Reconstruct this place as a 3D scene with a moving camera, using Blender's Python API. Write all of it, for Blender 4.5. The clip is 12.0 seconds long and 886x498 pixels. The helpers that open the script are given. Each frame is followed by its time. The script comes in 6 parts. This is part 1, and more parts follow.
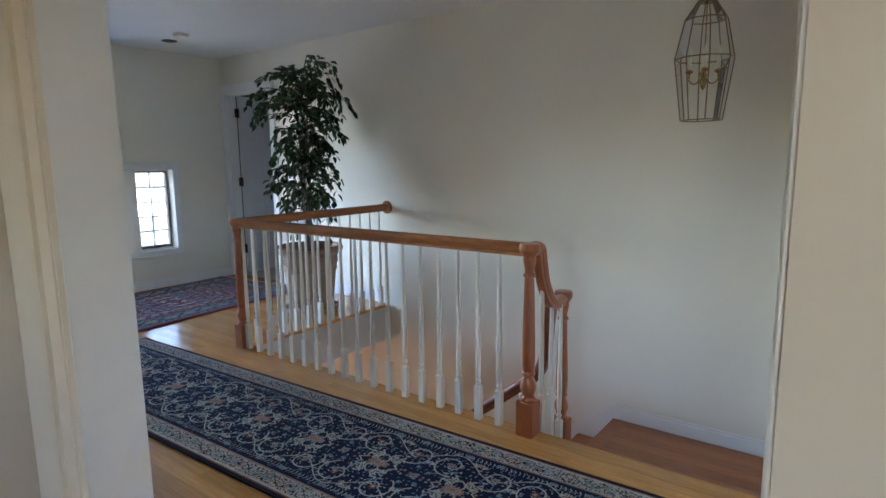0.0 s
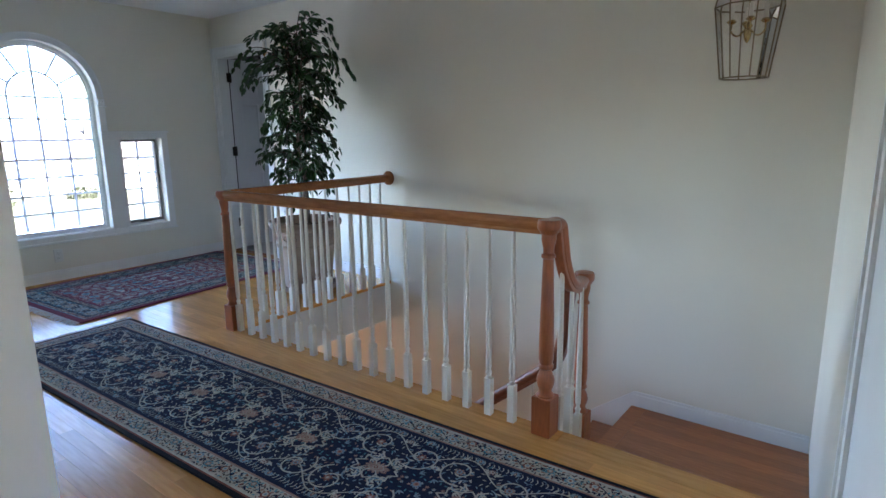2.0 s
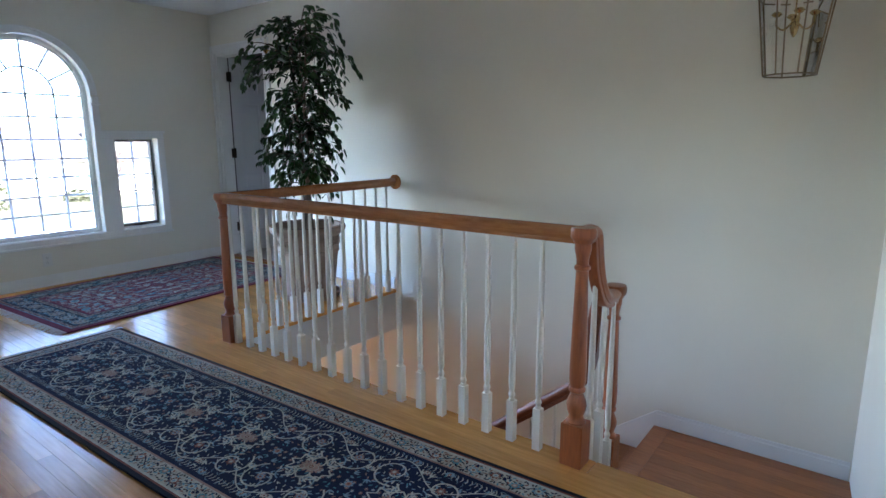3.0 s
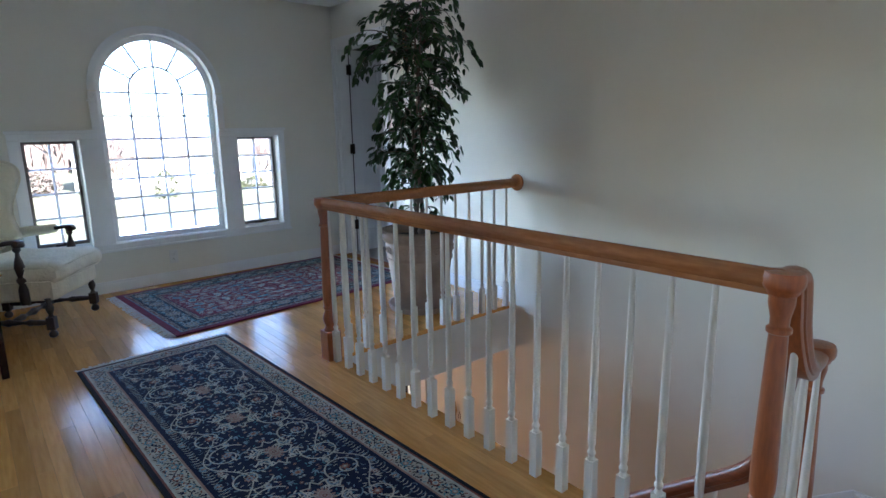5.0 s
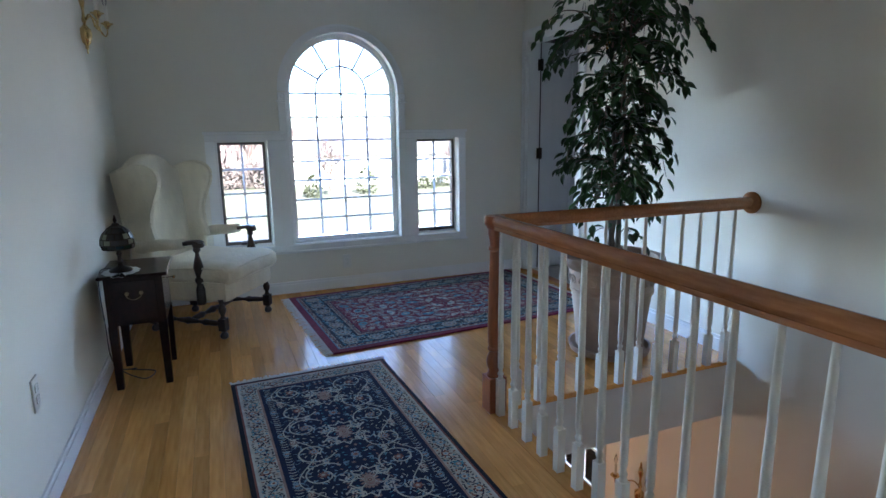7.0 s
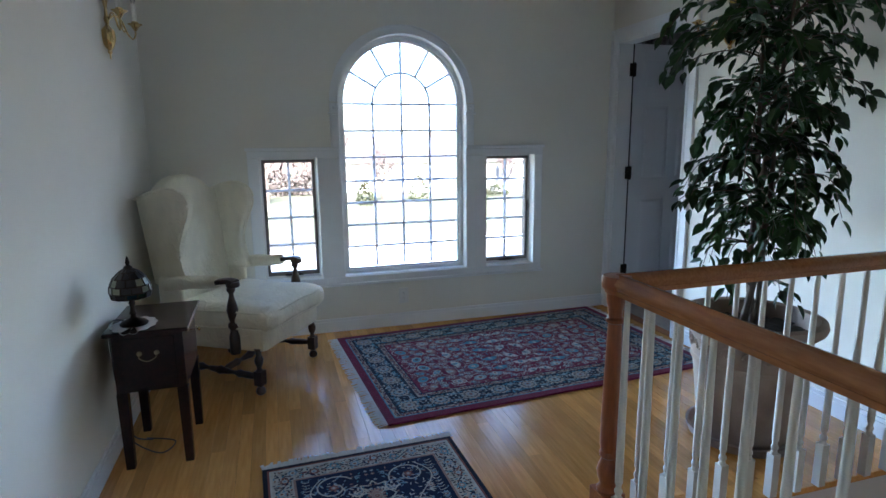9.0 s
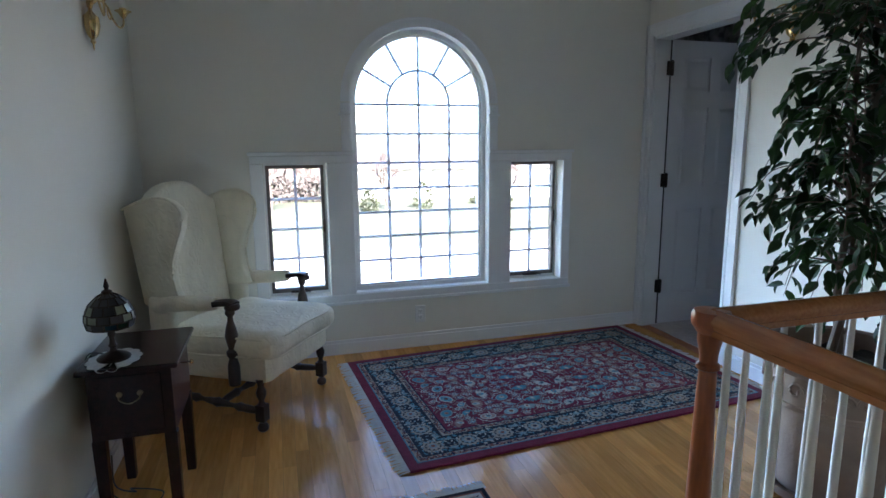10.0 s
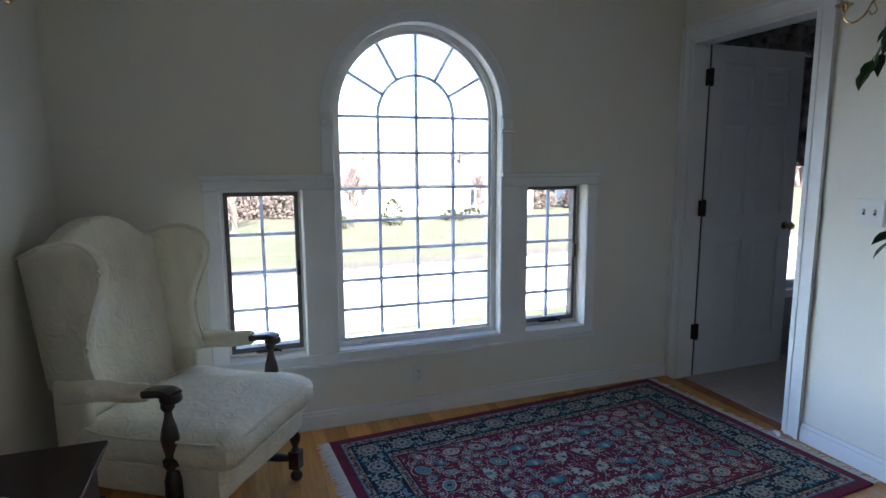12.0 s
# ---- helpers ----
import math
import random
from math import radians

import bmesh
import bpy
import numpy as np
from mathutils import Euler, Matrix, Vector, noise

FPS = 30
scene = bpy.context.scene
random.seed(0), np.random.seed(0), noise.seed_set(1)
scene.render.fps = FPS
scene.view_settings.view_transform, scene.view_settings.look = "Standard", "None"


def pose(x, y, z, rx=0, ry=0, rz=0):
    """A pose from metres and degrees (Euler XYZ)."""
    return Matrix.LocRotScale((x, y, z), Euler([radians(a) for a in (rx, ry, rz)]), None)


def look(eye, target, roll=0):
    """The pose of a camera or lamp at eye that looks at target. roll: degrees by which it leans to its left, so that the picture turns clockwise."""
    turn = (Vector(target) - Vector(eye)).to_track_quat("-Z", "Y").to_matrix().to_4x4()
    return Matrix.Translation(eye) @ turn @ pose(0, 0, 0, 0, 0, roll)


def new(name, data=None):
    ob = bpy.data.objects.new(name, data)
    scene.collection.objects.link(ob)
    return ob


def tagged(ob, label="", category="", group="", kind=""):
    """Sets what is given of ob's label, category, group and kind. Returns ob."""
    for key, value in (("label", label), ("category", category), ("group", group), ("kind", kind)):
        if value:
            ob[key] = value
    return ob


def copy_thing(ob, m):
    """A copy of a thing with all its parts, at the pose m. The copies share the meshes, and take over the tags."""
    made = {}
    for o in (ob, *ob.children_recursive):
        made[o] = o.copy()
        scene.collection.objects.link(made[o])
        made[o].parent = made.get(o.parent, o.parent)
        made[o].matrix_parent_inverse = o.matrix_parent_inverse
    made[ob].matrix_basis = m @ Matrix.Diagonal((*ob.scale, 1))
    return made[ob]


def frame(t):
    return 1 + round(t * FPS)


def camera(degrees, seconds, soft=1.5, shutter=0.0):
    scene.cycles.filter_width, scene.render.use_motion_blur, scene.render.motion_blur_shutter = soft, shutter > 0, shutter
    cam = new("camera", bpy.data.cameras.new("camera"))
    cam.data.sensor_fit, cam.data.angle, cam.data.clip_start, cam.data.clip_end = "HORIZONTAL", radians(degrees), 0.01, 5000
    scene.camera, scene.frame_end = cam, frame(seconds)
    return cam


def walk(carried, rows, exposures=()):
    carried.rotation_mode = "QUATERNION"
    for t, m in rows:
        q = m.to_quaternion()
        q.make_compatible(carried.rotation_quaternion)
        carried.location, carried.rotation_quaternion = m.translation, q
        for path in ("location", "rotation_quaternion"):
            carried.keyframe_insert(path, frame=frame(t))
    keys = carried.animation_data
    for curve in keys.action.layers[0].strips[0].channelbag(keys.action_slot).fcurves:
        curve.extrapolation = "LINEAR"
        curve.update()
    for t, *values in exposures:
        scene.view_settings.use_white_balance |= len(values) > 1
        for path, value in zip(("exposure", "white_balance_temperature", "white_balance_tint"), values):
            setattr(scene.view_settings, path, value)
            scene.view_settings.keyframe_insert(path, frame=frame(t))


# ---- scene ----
cam = camera(75.6, 12.0)
METRES, EYE, TILT, LEAN, TURN = 4.2, 1.5, 0.0, 0.0, 33.4
PATH = [
    (0, (0.152, 0.225, 1.283), (-1.037, 1.806, 0.981), -0.7),
    (0.5, (0.134, 0.246, 1.262), (-1.054, 1.822, 0.937), -0.5),
    (1, (0.1, 0.28, 1.252), (-1.082, 1.854, 0.896), -0.4),
    (1.5, (0.038, 0.404, 1.263), (-1.153, 1.962, 0.874), -0.8),
    (2, (-0.05, 0.48, 1.257), (-1.241, 2.035, 0.856), -0.8),
    (2.5, (-0.13, 0.535, 1.258), (-1.322, 2.088, 0.852), -0.7),
    (2.7, (-0.185, 0.558, 1.225), (-1.362, 2.128, 0.837), -0.3),
    (4.5, (-0.483, 0.929, 1.253), (-1.873, 2.309, 0.847), -1.0),
    (5, (-0.581, 1.028, 1.261), (-2.081, 2.286, 0.851), -1.1),
    (5.5, (-0.657, 1.121, 1.264), (-2.257, 2.252, 0.861), -1.0),
    (6, (-0.767, 1.262, 1.257), (-2.457, 2.254, 0.861), -1.0),
    (6.5, (-0.904, 1.339, 1.248), (-2.673, 2.185, 0.856), -0.9),
    (7, (-1.116, 1.377, 1.266), (-2.939, 2.097, 0.872), -0.8),
    (9, (-1.809, 1.475, 1.333), (-3.694, 2.034, 0.965), -0.6),
    (9.5, (-2.002, 1.475, 1.324), (-3.892, 2.023, 0.968), -0.6),
    (10, (-2.196, 1.467, 1.319), (-4.087, 2.018, 0.973), -0.5),
    (10.5, (-2.405, 1.492, 1.33), (-4.302, 2.031, 0.993), -0.6),
    (11, (-2.602, 1.488, 1.361), (-4.494, 2.039, 1.02), -0.4),
    (11.5, (-2.781, 1.477, 1.365), (-4.668, 2.058, 1.047), -0.3),
    (12, (-2.95, 1.491, 1.355), (-4.815, 2.151, 1.062), -0.3),
]
EXPOSURES = [(0.0, 6.78, 6100, 18), (2.5, 6.85, 5800, 16), (4.5, 6.72, 5820, 16), (6.5, 6.55, 5680, 15), (9.5, 6.48, 5780, 15), (10.5, 6.38, 5850, 16), (12.0, 6.08, 6080, 17)]
walk(cam, [(t, look(eye, target, roll)) for t, eye, target, roll in PATH], EXPOSURES)

# ---- light ----
SUN_TURN, SUN_UP = 2.0, 33.0
world = bpy.data.worlds.new("world")
scene.world = world
world.use_nodes = True
_nt = world.node_tree
_sky = _nt.nodes.new("ShaderNodeTexSky")
_sky.sky_type, _sky.sun_disc = "NISHITA", False
_sky.sun_elevation, _sky.sun_rotation = radians(SUN_UP), radians(90 - SUN_TURN)
_sky.altitude, _sky.air_density, _sky.dust_density = 50, 1.0, 1.5
_nt.links.new(_sky.outputs[0], _nt.nodes["Background"].inputs[0])
_nt.nodes["Background"].inputs[1].default_value = 0.105
_sun = bpy.data.lights.new("sun", "SUN")
_sun.energy, _sun.angle, _sun.color = 5.0, radians(0.5), (1.0, 0.95, 0.87)
_so = new("sun", _sun)
_so.matrix_world = look((0, 0, 0), (-math.cos(radians(SUN_UP)) * math.cos(radians(SUN_TURN)), -math.cos(radians(SUN_UP)) * math.sin(radians(SUN_TURN)), -math.sin(radians(SUN_UP))))


CEIL = 2.448
WEST, NORTH, SOUTH = -5.81, 4.035, 0.745
WELL_W, WELL_S = -3.36, 2.53
LOW = -2.75
GROUND = -3.3


def portal(place, toward, w, h):
    """A guide for the sky's light in an opening; it gives no light of its own."""
    lamp = bpy.data.lights.new("portal", "AREA")
    lamp.shape, lamp.size, lamp.size_y = "RECTANGLE", w, h
    lamp.cycles.is_portal = True
    new("portal", lamp).matrix_world = look(place, toward)


portal((-6.0, 2.393, 1.22), (0, 2.393, 1.22), 0.9, 1.7)
portal((-6.0, 1.59, 0.82), (0, 1.59, 0.82), 0.4, 0.86)
portal((-6.0, 3.2, 0.82), (0, 3.2, 0.82), 0.4, 0.86)


def window_light(place, toward, w, h, watts, color):
    """An added area lamp, out of view, that brightens what stands near it."""
    lamp = bpy.data.lights.new("window_light", "AREA")
    lamp.shape, lamp.size, lamp.size_y, lamp.energy, lamp.color = "RECTANGLE", w, h, watts, color
    new("window_light", lamp).matrix_world = look(place, toward)


# Warms the first doorway's trim from an assumed window.
window_light((0.95, -2.98, 1.45), (0.0, 1.0, 1.3), 0.5, 0.6, 0.05, (1.0, 0.76, 0.50))
# Set before solid wall, for the warm glow low in the stairwell.
window_light((-5.72, 2.3, -1.30), (-1.0, 3.6, -1.0), 0.9, 0.7, 0.20, (1.0, 0.62, 0.38))


# ---- materials ----
def mat(name, color, rough=0.5, metal=0.0, sheen=0.0, var=0.0, scale=8.0, bump=0.0, bscale=60.0, stretch=(1, 1, 1), spec=0.5, color2=None, coat=0.0, rnd=0.0, obj=True):
    """A surface with blotches (var or color2), fine relief and, per object, a slight change of tone."""
    m = bpy.data.materials.new(name)
    m.use_nodes = True
    nt = m.node_tree
    n, l = nt.nodes, nt.links
    b = n["Principled BSDF"]
    b.inputs["Roughness"].default_value, b.inputs["Metallic"].default_value = rough, metal
    b.inputs["Specular IOR Level"].default_value, b.inputs["Coat Weight"].default_value = spec, coat
    b.inputs["Coat Roughness"].default_value = 0.12
    b.inputs["Sheen Weight"].default_value, b.inputs["Sheen Roughness"].default_value = sheen, 0.4
    co = n.new("ShaderNodeTexCoord")
    mp = n.new("ShaderNodeMapping")
    mp.inputs["Scale"].default_value = stretch
    l.new(co.outputs["Object"], mp.inputs[0])
    t1 = n.new("ShaderNodeTexNoise")
    t1.inputs["Scale"].default_value, t1.inputs["Detail"].default_value = scale, 6
    l.new(mp.outputs[0], t1.inputs["Vector"])
    mix = n.new("ShaderNodeMix")
    mix.data_type = "RGBA"
    c2 = color2 or tuple(max(0.0, c * (1 - var)) for c in color)
    mix.inputs[6].default_value, mix.inputs[7].default_value = (*color, 1), (*c2, 1)
    ramp = n.new("ShaderNodeMapRange")
    ramp.inputs[1].default_value, ramp.inputs[2].default_value = 0.35, 0.65
    l.new(t1.outputs[0], ramp.inputs[0])
    l.new(ramp.outputs[0], mix.inputs[0])
    out = mix.outputs[2]
    if rnd:
        oi = n.new("ShaderNodeObjectInfo")
        geo = n.new("ShaderNodeNewGeometry")
        add = n.new("ShaderNodeMath")
        add.operation = "ADD"
        l.new(oi.outputs["Random"], add.inputs[0])
        l.new(geo.outputs["Random Per Island"], add.inputs[1])
        fr = n.new("ShaderNodeMath")
        fr.operation = "FRACT"
        l.new(add.outputs[0], fr.inputs[0])
        mr = n.new("ShaderNodeMapRange")
        mr.inputs[3].default_value, mr.inputs[4].default_value = 1 - rnd, 1 + rnd * 0.6
        l.new(fr.outputs[0], mr.inputs[0])
        hs = n.new("ShaderNodeHueSaturation")
        l.new(mr.outputs[0], hs.inputs["Value"])
        l.new(out, hs.inputs["Color"])
        out = hs.outputs[0]
    l.new(out, b.inputs["Base Color"])
    if bump:
        t2 = n.new("ShaderNodeTexNoise")
        t2.inputs["Scale"].default_value, t2.inputs["Detail"].default_value = bscale, 4
        l.new(mp.outputs[0], t2.inputs["Vector"])
        bp = n.new("ShaderNodeBump")
        bp.inputs["Strength"].default_value, bp.inputs["Distance"].default_value = bump, 0.004
        l.new(t2.outputs[0], bp.inputs["Height"])
        l.new(bp.outputs[0], b.inputs["Normal"])
    return m


def glow(name, color, strength):
    m = bpy.data.materials.new(name)
    m.use_nodes = True
    b = m.node_tree.nodes["Principled BSDF"]
    b.inputs["Emission Color"].default_value, b.inputs["Emission Strength"].default_value = (*color, 1), strength
    b.inputs["Base Color"].default_value = (*color, 1)
    return m


def glassy(name, rough=0.0, tint=(1, 1, 1)):
    """Thin pane: light passes straight, dimmed by tint, with the gloss of glass."""
    m = bpy.data.materials.new(name)
    m.use_nodes = True
    nt = m.node_tree
    n, l = nt.nodes, nt.links
    n.remove(n["Principled BSDF"])
    tr, gl, fr, mx = n.new("ShaderNodeBsdfTransparent"), n.new("ShaderNodeBsdfGlossy"), n.new("ShaderNodeFresnel"), n.new("ShaderNodeMixShader")
    tr.inputs[0].default_value = (*tint, 1)
    gl.inputs["Roughness"].default_value = rough
    fr.inputs[0].default_value = 1.45
    l.new(fr.outputs[0], mx.inputs[0])
    l.new(tr.outputs[0], mx.inputs[1])
    l.new(gl.outputs[0], mx.inputs[2])
    l.new(mx.outputs[0], n["Material Output"].inputs[0])
    return m


PAINT_WALL = mat("wall_paint", (0.81, 0.775, 0.675), 0.75, var=0.04, scale=1.3, bump=0.12, bscale=180)
PAINT_CEIL = mat("ceiling_paint", (0.88, 0.88, 0.87), 0.9, var=0.03, scale=2, bump=0.15, bscale=150)
PAINT_TRIM = mat("trim_paint", (0.84, 0.84, 0.82), 0.35, var=0.04, scale=5, bump=0.05, bscale=40)
PAINT_BALUSTER = mat("baluster_paint", (0.80, 0.77, 0.69), 0.4, var=0.03, scale=5)
PAINT_DOOR = mat("door_paint", (0.74, 0.74, 0.74), 0.4, var=0.04, scale=5, bump=0.06, bscale=50, stretch=(1, 1, 0.2))
OAK_PLANK = mat("oak_floor", (0.78, 0.40, 0.115), 0.22, scale=5, color2=(0.66, 0.31, 0.080), bump=0.05, bscale=30, stretch=(1, 12, 6), spec=0.5, coat=0.3, rnd=0.22)
OAK_GAP = mat("floor_joint", (0.16, 0.075, 0.028), 0.6, var=0.2)
OAK_STAIR = mat("oak_stair", (0.46, 0.165, 0.048), 0.30, scale=9, color2=(0.34, 0.115, 0.032), bump=0.1, bscale=30, stretch=(1, 14, 6), coat=0.25, rnd=0.18)
OAK_RAIL = mat("oak_rail", (0.45, 0.180, 0.062), 0.26, scale=14, color2=(0.36, 0.135, 0.045), bump=0.08, bscale=50, stretch=(1, 8, 8), coat=0.3)
OAK_DARK = mat("red_oak_rail", (0.26, 0.075, 0.030), 0.28, scale=14, color2=(0.18, 0.05, 0.022), bump=0.08, bscale=50, stretch=(1, 8, 8), coat=0.3)
OAK_NEWEL = mat("oak_newel", (0.40, 0.115, 0.036), 0.30, scale=14, color2=(0.30, 0.088, 0.030), bump=0.08, bscale=50, stretch=(8, 8, 1), coat=0.3)
DARKWOOD = mat("dark_mahogany", (0.026, 0.009, 0.009), 0.22, scale=10, color2=(0.014, 0.005, 0.006), bump=0.05, bscale=40, stretch=(1, 6, 6), spec=0.25, coat=0.03)
WALNUT = mat("dark_walnut", (0.05, 0.024, 0.015), 0.3, scale=20, color2=(0.03, 0.014, 0.01), bump=0.05, bscale=60, coat=0.3)
BRASS = mat("brass", (0.64, 0.47, 0.21), 0.10, metal=1.0, var=0.15, scale=20)
CAGE = mat("antique_brass", (0.30, 0.23, 0.14), 0.35, metal=0.9, var=0.3, scale=30)
BRONZE = mat("old_bronze", (0.045, 0.03, 0.022), 0.4, metal=0.8, var=0.3, scale=30)
CANDLE = mat("candle_sleeve", (0.8, 0.77, 0.68), 0.5)
DAMASK = mat("cream_damask", (0.87, 0.80, 0.63), 0.75, var=0.08, scale=14, bump=0.45, bscale=45, stretch=(1, 1, 0.5))
def brocade(m, scale, depth):
    """Adds a woven scroll figure, raised and slightly paler, to a cloth."""
    nt = m.node_tree
    n, l = nt.nodes, nt.links
    b = n["Principled BSDF"]
    co = n.new("ShaderNodeTexCoord")
    warp = n.new("ShaderNodeTexNoise")
    warp.inputs["Scale"].default_value = scale * 0.8
    vec = n.new("ShaderNodeMix")
    vec.data_type = "VECTOR"
    vec.inputs["Factor"].default_value = 0.12
    l.new(co.outputs["Object"], vec.inputs[4])
    l.new(warp.outputs["Color"], vec.inputs[5])
    l.new(co.outputs["Object"], warp.inputs["Vector"])
    vo = n.new("ShaderNodeTexVoronoi")
    vo.feature, vo.inputs["Scale"].default_value = "SMOOTH_F1", scale
    l.new(vec.outputs[1], vo.inputs["Vector"])
    wave = n.new("ShaderNodeMath")
    wave.operation = "SINE"
    mul = n.new("ShaderNodeMath")
    mul.operation, mul.inputs[1].default_value = "MULTIPLY", 18.0
    l.new(vo.outputs["Distance"], mul.inputs[0])
    l.new(mul.outputs[0], wave.inputs[0])
    old = b.inputs["Normal"].links[0].from_socket
    bp = n.new("ShaderNodeBump")
    bp.inputs["Strength"].default_value, bp.inputs["Distance"].default_value = 0.6, depth
    l.new(wave.outputs[0], bp.inputs["Height"])
    l.new(old, bp.inputs["Normal"])
    l.new(bp.outputs[0], b.inputs["Normal"])


brocade(DAMASK, 17.0, 0.0013)
PIPING = mat("cream_piping", (0.86, 0.79, 0.62), 0.8, var=0.1, scale=60)
DARKFRAME = mat("casement_brown", (0.13, 0.105, 0.09), 0.45, var=0.15, scale=20)
MUNTIN = mat("muntin_paint", (0.90, 0.91, 0.93), 0.45, var=0.05)
# Translucent share brightens the backlit bars, standing in for window glare.
_nt = MUNTIN.node_tree
_tl, _mx = _nt.nodes.new("ShaderNodeBsdfTranslucent"), _nt.nodes.new("ShaderNodeMixShader")
_tl.inputs[0].default_value = (0.60, 0.65, 0.74, 1)
_nt.links.new(_nt.nodes["Principled BSDF"].outputs[0], _mx.inputs[1])
_nt.links.new(_tl.outputs[0], _mx.inputs[2])
_nt.links.new(_mx.outputs[0], _nt.nodes["Material Output"].inputs[0])
GLASS = glassy("clear_glass")
# These tints dim the overbright view outdoors; the window glass itself is clear.
PANE_LOW = glassy("lower_pane", 0.0, (0.7, 0.7, 0.7))
DIM_PANE = glassy("tinted_pane", 0.0, (0.118, 0.122, 0.126))
OUTLET = mat("white_plastic", (0.75, 0.74, 0.70), 0.35)
SLOT = mat("dark_slot", (0.03, 0.03, 0.03), 0.5)
CARPET = mat("beige_carpet", (0.52, 0.47, 0.43), 0.95, var=0.15, scale=30, bump=0.6, bscale=260)
POT = mat("terracotta_wash", (0.37, 0.27, 0.20), 0.8, scale=4, color2=(0.20, 0.135, 0.10), bump=0.4, bscale=50)
SOIL = mat("dark_moss", (0.04, 0.03, 0.02), 0.95, var=0.5, scale=40, bump=1.0, bscale=60)
BARK = mat("ficus_bark", (0.16, 0.12, 0.09), 0.85, var=0.4, scale=20, bump=0.6, bscale=60, stretch=(1, 1, 0.2))
LEAF = mat("ficus_leaf", (0.042, 0.105, 0.026), 0.36, scale=3, color2=(0.016, 0.042, 0.014), rnd=0.5, spec=0.35)
FRINGE = mat("wool_fringe", (0.72, 0.69, 0.62), 0.9, var=0.12, scale=60, bump=0.4, bscale=200)


# ---- mesh code ----
def box(bm, x0, x1, y0, y1, z0, z1, m=None):
    v = [bm.verts.new((x, y, z)) for x in (x0, x1) for y in (y0, y1) for z in (z0, z1)]
    for f in ((0, 1, 3, 2), (4, 6, 7, 5), (0, 4, 5, 1), (2, 3, 7, 6), (0, 2, 6, 4), (1, 5, 7, 3)):
        bm.faces.new([v[i] for i in f])
    if m is not None:
        bmesh.ops.transform(bm, matrix=m, verts=v)
    return v


def rbox(x0, x1, y0, y1, z0, z1, r=0.004, seg=2):
    """A box with rounded edges, as a bmesh of its own."""
    bm = bmesh.new()
    box(bm, x0, x1, y0, y1, z0, z1)
    bmesh.ops.bevel(bm, geom=bm.edges[:], offset=r, segments=seg, affect="EDGES", profile=0.5)
    return bm


def prism(bm, pts, depth, m=None):
    """Extrudes a flat outline in x, z by depth along y."""
    a = [bm.verts.new((x, 0, z)) for x, z in pts]
    b = [bm.verts.new((x, depth, z)) for x, z in pts]
    n = len(pts)
    bm.faces.new(a)
    bm.faces.new(b[::-1])
    for i in range(n):
        bm.faces.new((a[i], b[i], b[(i + 1) % n], a[(i + 1) % n]))
    if m is not None:
        bmesh.ops.transform(bm, matrix=m, verts=a + b)


def lathe(bm, prof, seg=20, m=None):
    """Turns a profile of (radius, z) round the z axis."""
    rings = []
    for r, z in prof:
        rings.append([bm.verts.new((r * math.cos(math.tau * i / seg), r * math.sin(math.tau * i / seg), z)) for i in range(seg)])
    for a, b in zip(rings, rings[1:]):
        for i in range(seg):
            bm.faces.new((a[i], a[(i + 1) % seg], b[(i + 1) % seg], b[i]))
    bm.faces.new(rings[0][::-1])
    bm.faces.new(rings[-1])
    if m is not None:
        bmesh.ops.transform(bm, matrix=m, verts=[v for r in rings for v in r])


def tube(bm, pts, radii, seg=8, section=None):
    """A tube, or a given section (across, up), along points."""
    pts = [Vector(p) for p in pts]
    if not hasattr(radii, "__len__"):
        radii = [radii] * len(pts)
    rings = []
    for i, p in enumerate(pts):
        d = (pts[min(i + 1, len(pts) - 1)] - pts[max(i - 1, 0)]).normalized()
        side = d.cross(Vector((0, 0, 1)))
        side = side.normalized() if side.length > 0.05 else Vector((1, 0, 0)).cross(d).normalized()
        up = side.cross(d).normalized()
        if section:
            rings.append([bm.verts.new(p + side * a * radii[i] + up * b * radii[i]) for a, b in section])
        else:
            rings.append([bm.verts.new(p + (side * math.cos(math.tau * k / seg) + up * math.sin(math.tau * k / seg)) * radii[i]) for k in range(seg)])
    k = len(rings[0])
    for a, b in zip(rings, rings[1:]):
        for i in range(k):
            bm.faces.new((a[i], a[(i + 1) % k], b[(i + 1) % k], b[i]))
    bm.faces.new(rings[0][::-1])
    bm.faces.new(rings[-1])


def spline(pts, n=8):
    """A smooth line through points (Catmull-Rom)."""
    p = [Vector(q) for q in pts]
    p = [2 * p[0] - p[1]] + p + [2 * p[-1] - p[-2]]
    out = []
    for i in range(1, len(p) - 2):
        for k in range(n):
            t = k / n
            out.append(0.5 * (2 * p[i] + (p[i + 1] - p[i - 1]) * t + (2 * p[i - 1] - 5 * p[i] + 4 * p[i + 1] - p[i + 2]) * t * t + (3 * p[i] - p[i - 1] - 3 * p[i + 1] + p[i + 2]) * t ** 3))
    return out + [p[-2]]


def mesh_of(name, bm, material, smooth=False):
    bmesh.ops.recalc_face_normals(bm, faces=bm.faces[:])
    me = bpy.data.meshes.new(name)
    bm.to_mesh(me)
    bm.free()
    me.materials.append(material)
    if smooth:
        me.shade_smooth()
        me.set_sharp_from_angle(angle=radians(38))
    return me


def part(name, bm, material, parent=None, label="", smooth=False, category="", kind="", group=""):
    ob = new(name, mesh_of(name, bm, material, smooth))
    ob.parent = parent
    return tagged(ob, label, category, group, kind)


def base(name, m, label, category, group=""):
    ob = new(name)
    ob.matrix_world = m
    return tagged(ob, label, category, group)


